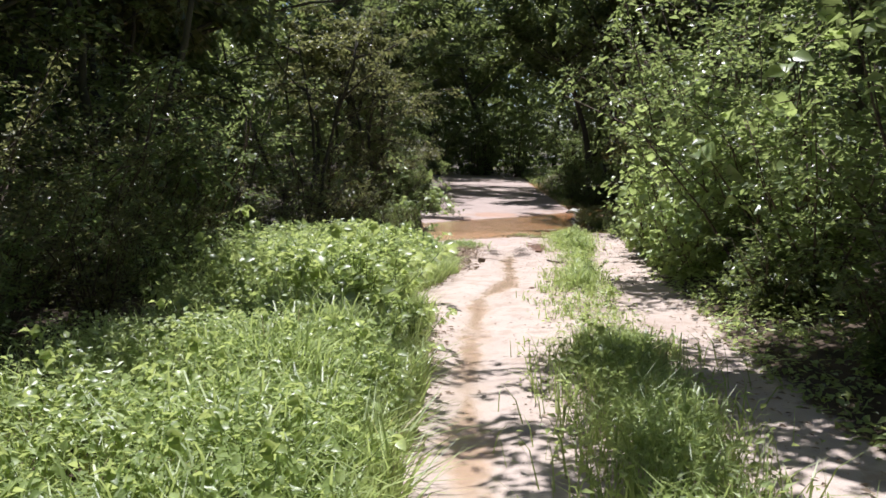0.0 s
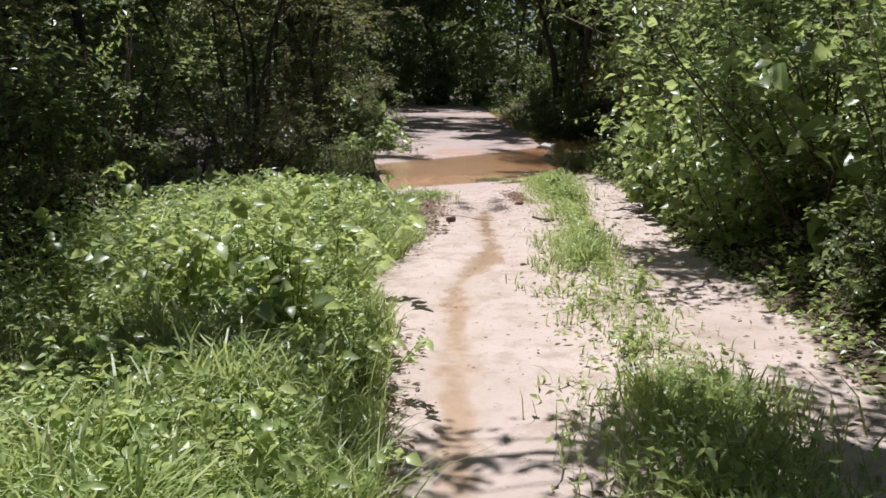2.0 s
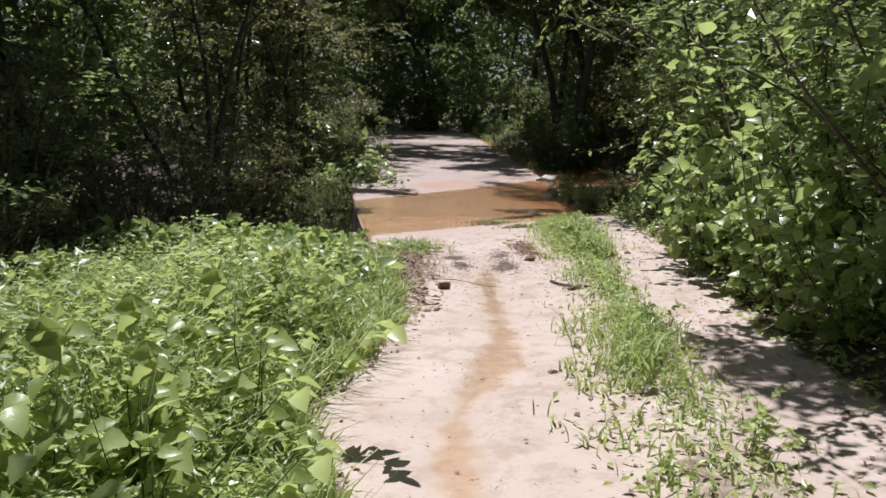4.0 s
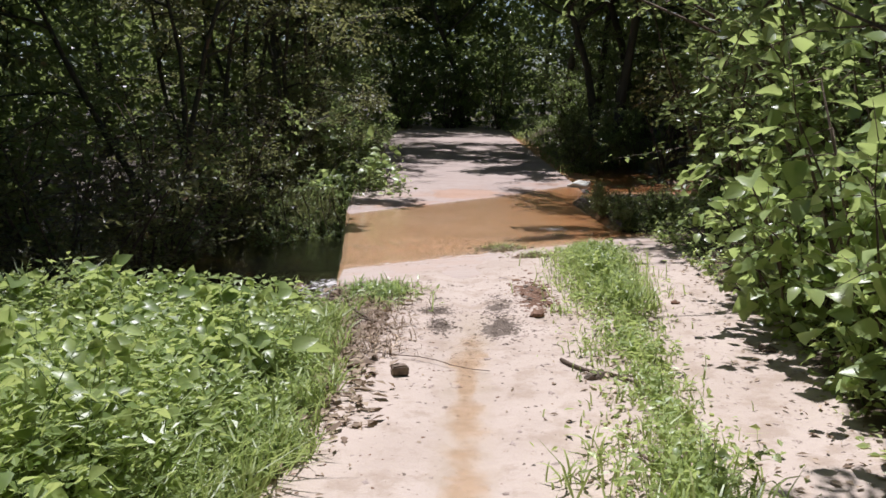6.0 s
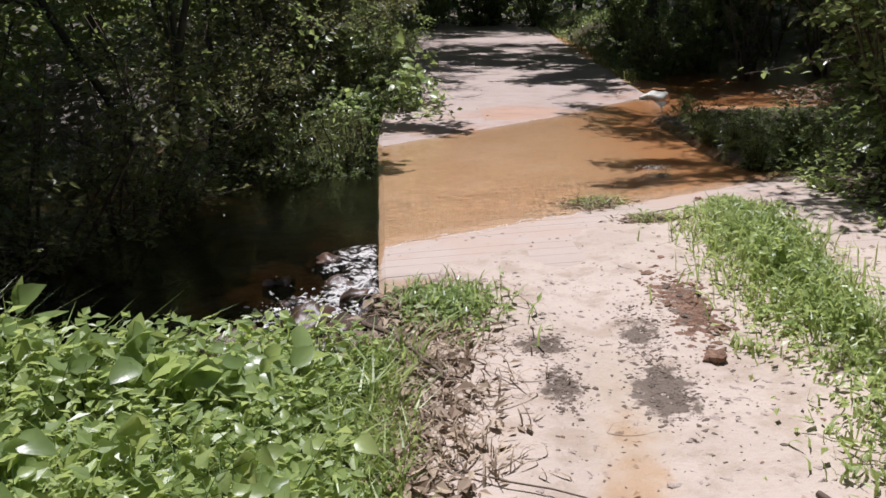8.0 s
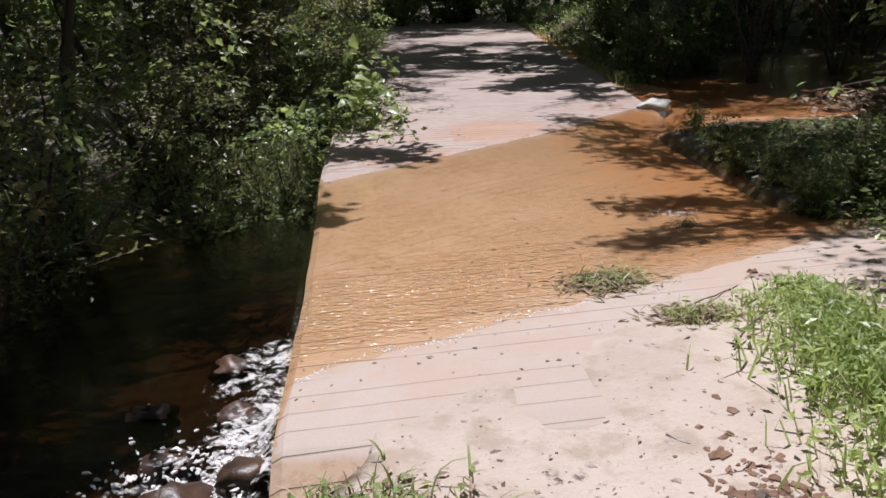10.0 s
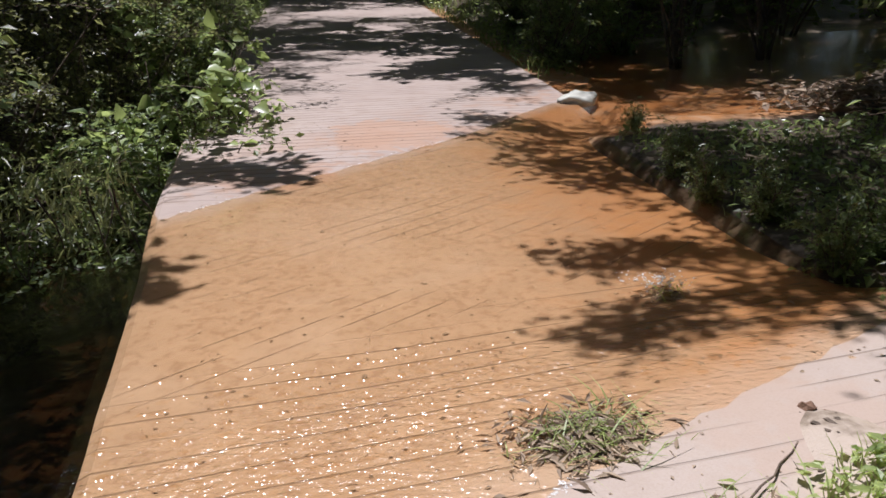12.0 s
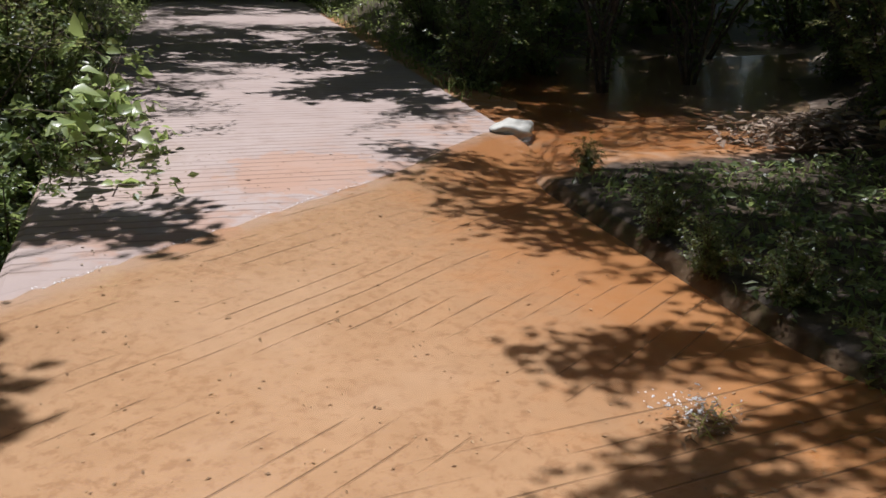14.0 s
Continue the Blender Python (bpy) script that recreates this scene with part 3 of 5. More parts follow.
# ---- trees and bushes ----
def tree(rng, height, base, radius, limbs, twigs, leaves, leaf_len, mat, lean=(0, 0), trunk_r=0.09, flat=0.35, stems=1, droop=-0.02):
    """Trunks, limbs with their twigs, and a crown of leaves; returns (name, mesh) pairs at the origin."""
    pieces, trunks, P, D, big = [], [], [], [], []
    for s in range(stems):
        way = (lean[0] + (0.22 * math.cos(s * 2.3) if stems > 1 else 0), lean[1] + (0.22 * math.sin(s * 2.3) if stems > 1 else 0), 1)
        t = wander((0.12 * s, 0.1 * (s % 2), -0.25), way, height * 0.82 + 0.25, 9, rng, 0.10, 0.05)
        trunks.append(t)
        tr = np.linspace(trunk_r, trunk_r * 0.25, 10) * (1 + 0.5 * np.exp(-np.arange(10) * 1.4))
        pieces.append(("trunk", npmesh("trunk", *tube(t, tr, 9), BARK, True)))
    for k in range(limbs):
        trunk = trunks[k % stems]
        f = min(0.995, base + (1 - base) * (k + rng.uniform(0, 1)) / limbs)
        i = min(int(f * 9), 8)
        o = trunk[i] + (trunk[i + 1] - trunk[i]) * (f * 9 - i)
        az = k * 2.4 + rng.normal(0, 0.4)
        reach = radius * (0.55 + 0.55 * math.sin(math.pi * min(1, 0.18 + 0.8 * (1 - f)))) * rng.uniform(0.7, 1.15)
        path = wander(o, (math.cos(az), math.sin(az), rng.uniform(0.05, 0.6)), reach, 6, rng, 0.16, droop)
        r0 = trunk_r * rng.uniform(0.25, 0.42)
        wood = [tube(path, np.linspace(r0, r0 * 0.2, 7), 5)]
        for _ in range(twigs):
            i = rng.integers(1, 7)
            w = unit(path[i] - path[i - 1]) + rng.normal(0, 0.75, 3) * np.array([1, 1, flat + 0.25])
            tw = wander(path[i], w, rng.uniform(0.35, 0.85) * max(0.5, radius / 2.6), 4, rng, 0.2, droop * 2)
            wood.append(tube(tw[::2], np.linspace(0.012, 0.003, 3), 3))
            n = max(3, int(leaves * rng.uniform(0.5, 1.4)))
            s = rng.uniform(0.1, 4, n)
            q = np.stack([np.interp(s, range(5), tw[:, a]) for a in range(3)], -1)
            P.append(q + scatter(rng, n, (0.10, 0.10, 0.10 * flat + 0.02)))
            D.append(unit(tw[-1] - tw[0]) + scatter(rng, n, (0.9, 0.9, 0.4)) + np.array([0, 0, -0.4]))
            # low-based crowns get larger leaves high up, above the view, to thicken shade
            big.append(np.full(n, 1.0 + (1.0 if base < 0.5 else 0.0) * smooth(3.4, 5.0, q[:, 2])))
        pieces.append(("limb", npmesh("limb", *join(wood), BARK, True)))
    P, D, big = np.concatenate(P), np.concatenate(D), np.concatenate(big)
    N = scatter(rng, len(P), (0.9, 0.9, 0.45)) + np.array([0, -0.15, 0.9])
    Ls = leaf_len * rng.uniform(0.6, 1.3, len(P)) * big
    pieces.append(("crown", npmesh("crown", *leaf_arrays(P, D, N, Ls, Ls * rng.uniform(0.42, 0.62, len(P))), mat)))
    return pieces


def bush(rng, height, radius, stems, twigs, leaves, leaf_len, mat, fine=False, flat=0.6, wide=(0.45, 0.65), thick=0.018, wood_mat=None):
    """Many stems from one stool, each set with leaves; returns (name, mesh) pairs."""
    pieces, P, D = [], [], []
    for k in range(stems):
        az, out = rng.uniform(0, 6.28), rng.uniform(0.1, 1.0)
        w = (math.cos(az) * out * radius / height, math.sin(az) * out * radius / height, 1)
        path = wander((math.cos(az) * 0.12 * out, math.sin(az) * 0.12 * out, -0.1), w, height * rng.uniform(0.65, 1.1), 6, rng, 0.13, 0.0)
        wood = [tube(path[::2], np.linspace(thick, thick * 0.25, 4), 4)]
        for _ in range(twigs):
            i = rng.integers(1, 7)
            d = rng.normal(0, 1, 3) * np.array([1, 1, 0.5]) + np.array([0, 0, 0.25])
            tw = wander(path[i], d, rng.uniform(0.25, 0.6) * radius, 4, rng, 0.18, -0.05)
            wood.append(tube(tw[::2], np.linspace(thick * 0.33, thick * 0.1, 3), 3))
            n = max(2, int(leaves * rng.uniform(0.6, 1.4)))
            s = rng.uniform(0.3, 4, n)
            P.append(np.stack([np.interp(s, range(5), tw[:, a]) for a in range(3)], -1) + scatter(rng, n, (0.05, 0.05, 0.04)) * min(1, radius))
            D.append(unit(tw[-1] - tw[0]) * 0.6 + scatter(rng, n, (0.9, 0.9, 0.35 * flat)) + np.array([0, 0, -0.2]))
        pieces.append(("stem", npmesh("stem", *join(wood), wood_mat or TWIG, True)))
    P, D = np.concatenate(P), np.concatenate(D)
    N = scatter(rng, len(P), (0.75, 0.75, 0.3)) + np.array([0, 0, 0.95])
    Ls = leaf_len * rng.uniform(0.55, 1.25, len(P))
    pieces.append(("foliage", npmesh("foliage", *leaf_arrays(P, D, N, Ls, Ls * rng.uniform(*wide, len(P)), fine), mat, fine)))
    return pieces


def plant(kind, pieces, m, label, category, group=""):
    root = new(kind)
    root.matrix_basis = m
    for nm, me in pieces:
        mesh_part(nm, me, root)
    return tagged(root, label, category, group)


def at(x, y, turn=0.0, size=1.0, z=None, tilt=0.0):
    z = float(ground_z(np.array(x, float), np.array(y, float))) if z is None else z
    return pose(x, y, z, tilt, 0, turn) @ Matrix.Scale(size, 4)


r = np.random.default_rng(11)
TALL = [tree(r, 9.5, 0.10, 3.0, 18, 15, 27, 0.125, LEAF_TREE), tree(r, 8.0, 0.08, 2.7, 17, 14, 27, 0.13, LEAF_TREE, (0.25, 0.1)),
        tree(r, 7.0, 0.12, 2.6, 15, 12, 36, 0.085, LEAF_OLIVE, (-0.12, 0.1), 0.07, 0.05, 3), tree(r, 10.5, 0.28, 3.4, 16, 14, 30, 0.15, LEAF_TREE, (0.05, -0.1), 0.13),
        tree(r, 8.5, 0.52, 4.4, 15, 15, 48, 0.085, LEAF_TREE, (0, 0), 0.12, 0.3, 1, 0.01),
        tree(r, 8.8, 0.48, 4.0, 16, 13, 52, 0.125, LEAF_TREE, (0, 0), 0.13, 0.3, 1, 0.01),
        tree(r, 7.0, 0.55, 1.7, 9, 8, 20, 0.09, LEAF_OLIVE, (-0.12, 0.02), 0.075, 0.3, 3)]
TREE_LABEL = ("tall shady tree with dense dark green leaves", "slender leaning tree with dark green leaves", "thin many-stemmed tree with feathery olive leaves",
              "tall tree with a bare lower trunk and broad crown", "wide spreading tree with branches over the lane", "added shade tree with a dense high crown", "slender tree with three bare leaning stems")
SHRUB = [bush(r, 3.2, 1.35, 13, 11, 27, 0.09, LEAF_BUSH), bush(r, 2.4, 1.2, 13, 11, 30, 0.10, LEAF_BUSH), bush(r, 2.2, 1.1, 14, 11, 28, 0.065, LEAF_OLIVE),
         # the low shrub takes the darker tree leaf to stand in for bank shade
         bush(r, 1.3, 0.8, 14, 9, 24, 0.075, LEAF_TREE), bush(r, 1.7, 1.0, 9, 7, 7, 0.17, LEAF_PALE, True, 0.6, (0.6, 0.85)),
         bush(r, 2.3, 2.1, 10, 12, 34, 0.066, LEAF_OLIVE, False, 0.05, (0.3, 0.45), 0.02),
         bush(r, 2.5, 1.7, 4, 6, 60, 0.07, LEAF_BUSH, False, 0.02, (0.3, 0.45), 0.018)]
BUSH_LABEL = ("tall leafy bush with small glossy green leaves", "dense green bush with broad leaves", "twiggy bush with small olive leaves", "low rounded leafy green shrub", "sunlit shrub with large pale green leaves", "spreading shrub with feathery level sprays", "open shrub with few level feathery sprays")

# kinds 4 and 5 add high crowns, mostly unseen, to shade lane and banks
TREES = [  # kind, x, y, turn, size
    # left bank, along the lane
    (0, -5.4, 5.0, 20, 1.0), (2, -4.9, 7.6, 100, 1.0), (1, -5.9, 9.8, 10, 1.0), (0, -7.8, 8.0, 200, 1.1), (2, -5.9, 13.2, 330, 1.0), (5, -7.6, 14.6, 100, 1.0), (6, -3.8, 9.9, 120, 0.9), (6, -3.2, 18.6, 200, 0.9), (5, -6.8, 15.4, 90, 0.95), (1, -6.2, 13.4, 60, 1.0),
    (3, -8.6, 12.0, 150, 1.0), (5, -7.0, 10.0, 20, 1.0), (0, -7.2, 17.0, 250, 1.0), (2, -1.9, 23.2, 140, 0.85), (2, -3.3, 21.6, 80, 0.9), (2, -3.3, 24.4, 20, 0.95), (0, -7.6, 18.0, 40, 1.1),
    (4, -3.4, 28.2, 0, 1.0), (5, -3.0, 31.5, 140, 1.1), (0, -6.5, 25.5, 120, 1.1), (0, -3.4, 30.5, 280, 1.0),  (0, -5.8, 1.0, 300, 1.0),  
    (4, -2.8, 33.0, 60, 1.1), (4, -2.6, 37.0, 10, 1.1),
    # right bank
    (5, 6.6, 7.0, 200, 1.0), (5, 4.7, 5.7, 40, 0.8), (0, 7.2, 8.6, 10, 0.95), (1, 7.0, 12.6, 300, 0.95), (0, 8.5, 10.5, 80, 1.1), (3, 8.5, 5.5, 10, 1.0), (0, 8.0, 15.4, 170, 1.0), (4, 8.6, 11.4, 60, 0.9),
    
    (1, 5.8, 2.6, 60, 0.9),  (5, 8.6, 17.6, 10, 1.0), (5, 4.9, 27.0, 10, 0.9), (5, -2.8, 28.8, 30, 0.85), (5, 10.4, 22.6, 80, 1.0), (0, 9.4, 19.5, 30, 1.0), (3, 11.5, 22.5, 250, 1.0), (0, 7.6, 29.5, 190, 1.0), (4, 5.3, 26.2, 77, 1.1), (5, 6.2, 28.6, 10, 1.05), 
    (4, 5.6, 31.0, 20, 1.1),  (4, 11.2, 25.6, 130, 1.0), (5, 9.5, 23.5, 10, 1.0), (4, 4.9, 25.2, 30, 1.0), (4, -2.6, 26.2, 200, 0.9), (5, 5.4, 34.5, 150, 1.1), (5, 2.2, 41.0, 0, 1.1),
    # closing the far end of the lane
    (0, -0.6, 42.0, 10, 1.0), (0, 2.6, 43.0, 90, 1.0), (1, -3.6, 38.5, 190, 1.1), (0, 6.0, 38.0, 220, 1.0), (0, -6.5, 34.5, 50, 1.2), (0, 9.5, 36.0, 300, 1.1), (1, 1.2, 47.5, 140, 1.2), (0, -3.5, 47.0, 33, 1.3),
    (0, 6.2, 46.0, 260, 1.2),
    # added to keep the bright sky out of the upper pool's reflection
    (0, 14.0, 30.0, 40, 1.2), (0, 16.5, 33.5, 140, 1.3), (1, 12.0, 33.0, 10, 1.3), (0, 18.0, 28.5, 220, 1.3), (0, 14.5, 36.5, 70, 1.4),
    # behind the walker
    (0, -2.6, -7.0, 0, 1.1), (1, 3.8, -6.5, 70, 1.1), (0, 0.5, -12.0, 10, 1.2), (0, -7.0, -5.0, 20, 1.2), (0, 8.0, -4.0, 120, 1.2),
]
for k, x, y, turn, size in TREES:
    plant("tree", TALL[k], at(x, y, turn, size), TREE_LABEL[k], "tree", "trees along the lane")


def bough_tree(rng, x, y, height, trunk_r, boughs, leaf_len, mat, label):
    """A tree beside the lane whose long boughs, set above the view, shade given spots: (x, y, height of bough, half
    width, half depth, sprays).
    """
    base = np.array([x, y, float(ground_z(np.array(x), np.array(y)))])
    trunk = wander((0, 0, -0.25), (rng.normal(0, 0.05), rng.normal(0, 0.05), 1), height, 9, rng, 0.07, 0.05)
    pieces = [("trunk", npmesh("trunk", *tube(trunk, np.linspace(trunk_r, trunk_r * 0.25, 10), 9), BARK, True))]
    P, D = [], []
    for sx, sy, h, wx, wy, sprays in boughs:
        end = np.array([sx, sy, 0]) + np.array(SUN_DIR) / SUN_DIR.z * h - base
        i = min(9, max(3, int(round(9 * (end[2] - 0.25 * np.hypot(end[0], end[1])) / height))))
        o = trunk[i]
        f = np.linspace(0, 1, 9)[:, None]
        mid = (o + end) / 2 + np.array([0, 0, 0.12 * np.linalg.norm(end - o)])
        path = o * (1 - f) ** 2 + mid * 2 * f * (1 - f) + end * f ** 2 + np.concatenate([np.zeros((1, 3)), rng.normal(0, 0.05, (8, 3))])
        wood = [tube(path, np.linspace(trunk_r * 0.4, 0.01, 9), 6)]
        for _ in range(sprays):
            c = end + np.array([rng.normal(0, wx), rng.normal(0, wy), rng.normal(0, 0.25)])
            k = rng.integers(5, 9)
            tw = path[k] + (c - path[k]) * np.linspace(0, 1, 4)[:, None] + rng.normal(0, 0.03, (4, 3))
            wood.append(tube(tw, np.linspace(0.012, 0.004, 4), 3))
            n = 34
            P.append(c + scatter(rng, n, (0.13, 0.10, 0.07)))
            D.append((c - path[k]) + scatter(rng, n, (0.8, 0.8, 0.3)))
        pieces.append(("limb", npmesh("limb", *join(wood), BARK, True)))
    P, D = np.concatenate(P), np.concatenate(D)
    N = scatter(rng, len(P), (0.5, 0.5, 0.3)) + np.array([0, 0, 1.0])
    Ls = leaf_len * rng.uniform(0.6, 1.3, len(P))
    pieces.append(("crown", npmesh("crown", *leaf_arrays(P, D, N, Ls, Ls * rng.uniform(0.4, 0.6, len(P))), mat)))
    plant("tree", pieces, Matrix.Translation(Vector(base)), label, "tree", "trees along the lane")


b = np.random.default_rng(19)
bough_tree(b, 5.4, 15.4, 7.6, 0.12, ((2.2, 16.5, 5.8, 0.22, 0.06, 10), (2.75, 16.45, 6.2, 0.22, 0.10, 10), (1.95, 15.62, 5.6, 0.2, 0.07, 10), (2.6, 15.7, 5.9, 0.24, 0.10, 14), (3.6, 15.2, 6.2, 0.4, 0.4, 22), (3.3, 14.0, 5.6, 0.3, 0.35, 12)),
           0.10, LEAF_TREE, "leaning tree with long leafy boughs over the ford")
bough_tree(b, 6.4, 18.0, 8.0, 0.13, ((2.6, 18.1, 6.2, 0.2, 0.25, 13), (2.6, 19.0, 6.4, 0.25, 0.3, 13), (2.4, 20.0, 6.6, 0.25, 0.25, 10), (3.3, 17.6, 6.5, 0.3, 0.35, 30), (3.4, 18.7, 6.6, 0.35, 0.4, 30), (4.4, 17.6, 6.8, 0.5, 0.6, 46), (3.6, 16.6, 6.4, 0.35, 0.4, 30), (5.2, 18.6, 6.8, 0.5, 0.5, 30), (5.8, 20.8, 6.8, 0.4, 0.6, 40), (6.6, 22.2, 7.0, 0.5, 0.6, 40), (5.4, 22.6, 7.0, 0.4, 0.5, 30)),
           0.11, LEAF_TREE, "broad tree with leafy boughs over the stream bank")
bough_tree(b, 3.9, 5.6, 6.2, 0.11, ((0.35, 5.2, 4.6, 0.45, 0.10, 11), (0.15, 3.9, 4.4, 0.3, 0.2, 9), (0.95, 4.5, 4.4, 0.25, 0.5, 18), (1.6, 4.4, 4.6, 0.3, 0.6, 26), (2.3, 4.6, 4.8, 0.4, 0.7, 40), (0.75, 3.2, 4.4, 0.3, 0.3, 10)),
           0.10, LEAF_TREE, "leaning tree with leafy boughs over the track")
bough_tree(b, 4.6, 9.0, 6.0, 0.11, ((2.05, 8.8, 4.8, 0.12, 0.2, 10), (2.45, 8.35, 4.8, 0.25, 0.35, 40), (2.95, 7.9, 5.0, 0.35, 0.4, 30)),
           0.10, LEAF_TREE, "tree with low leafy boughs over the wheel rut")
# big-leaved boughs added out of view to darken the pool and left bank
bough_tree(b, -4.6, 16.4, 7.4, 0.13, ((-0.2, 18.7, 5.2, 0.28, 0.2, 14), (-0.5, 16.9, 5.4, 0.12, 0.16, 4), (-2.0, 13.6, 6.0, 0.5, 0.5, 26), (-3.2, 13.0, 6.0, 0.6, 0.7, 60), (-3.4, 14.6, 6.2, 0.7, 0.7, 70), (-2.4, 15.2, 6.2, 0.6, 0.7, 50), (-2.6, 17.0, 6.4, 0.6, 0.6, 50), (-4.6, 14.0, 6.4, 0.8, 0.8, 80), (-4.4, 12.2, 6.4, 0.8, 0.8, 60), (-1.9, 17.4, 6.2, 0.3, 0.25, 14), (-2.4, 18.4, 6.2, 0.4, 0.4, 26)),
           0.17, LEAF_TREE, "added tree whose unseen boughs shade the pool")
bough_tree(b, -4.6, 5.4, 6.2, 0.11, ((-2.4, 6.2, 5.0, 0.3, 0.5, 50), (-1.2, 5.85, 4.8, 0.45, 0.16, 26), (-0.5, 5.8, 4.8, 0.25, 0.16, 12), (-2.7, 7.6, 5.2, 0.3, 0.6, 50), (-2.6, 5.0, 4.8, 0.3, 0.4, 44), (-1.9, 5.6, 4.8, 0.25, 0.25, 16), (-2.0, 4.1, 4.8, 0.25, 0.3, 8)),
           0.10, LEAF_TREE, "tree with leafy boughs over the green verge")
# second added tree, its unseen boughs deepen the shade left of the pool
bough_tree(b, -6.4, 13.4, 8.0, 0.15, ((-5.6, 12.0, 7.0, 0.7, 0.7, 60), (-5.8, 14.5, 7.0, 0.8, 0.8, 70), (-5.6, 16.5, 7.2, 0.8, 0.8, 70), (-4.2, 16.0, 7.2, 0.7, 0.7, 60), (-4.4, 18.2, 7.2, 0.7, 0.7, 60), (-3.4, 11.4, 6.6, 0.5, 0.4, 50), (-4.2, 9.8, 6.6, 0.6, 0.6, 60), (-3.6, 10.4, 6.4, 0.4, 0.4, 30), (-5.4, 9.4, 6.6, 0.6, 0.7, 60)),
           0.2, LEAF_TREE, "added tree whose unseen boughs shade the pool")
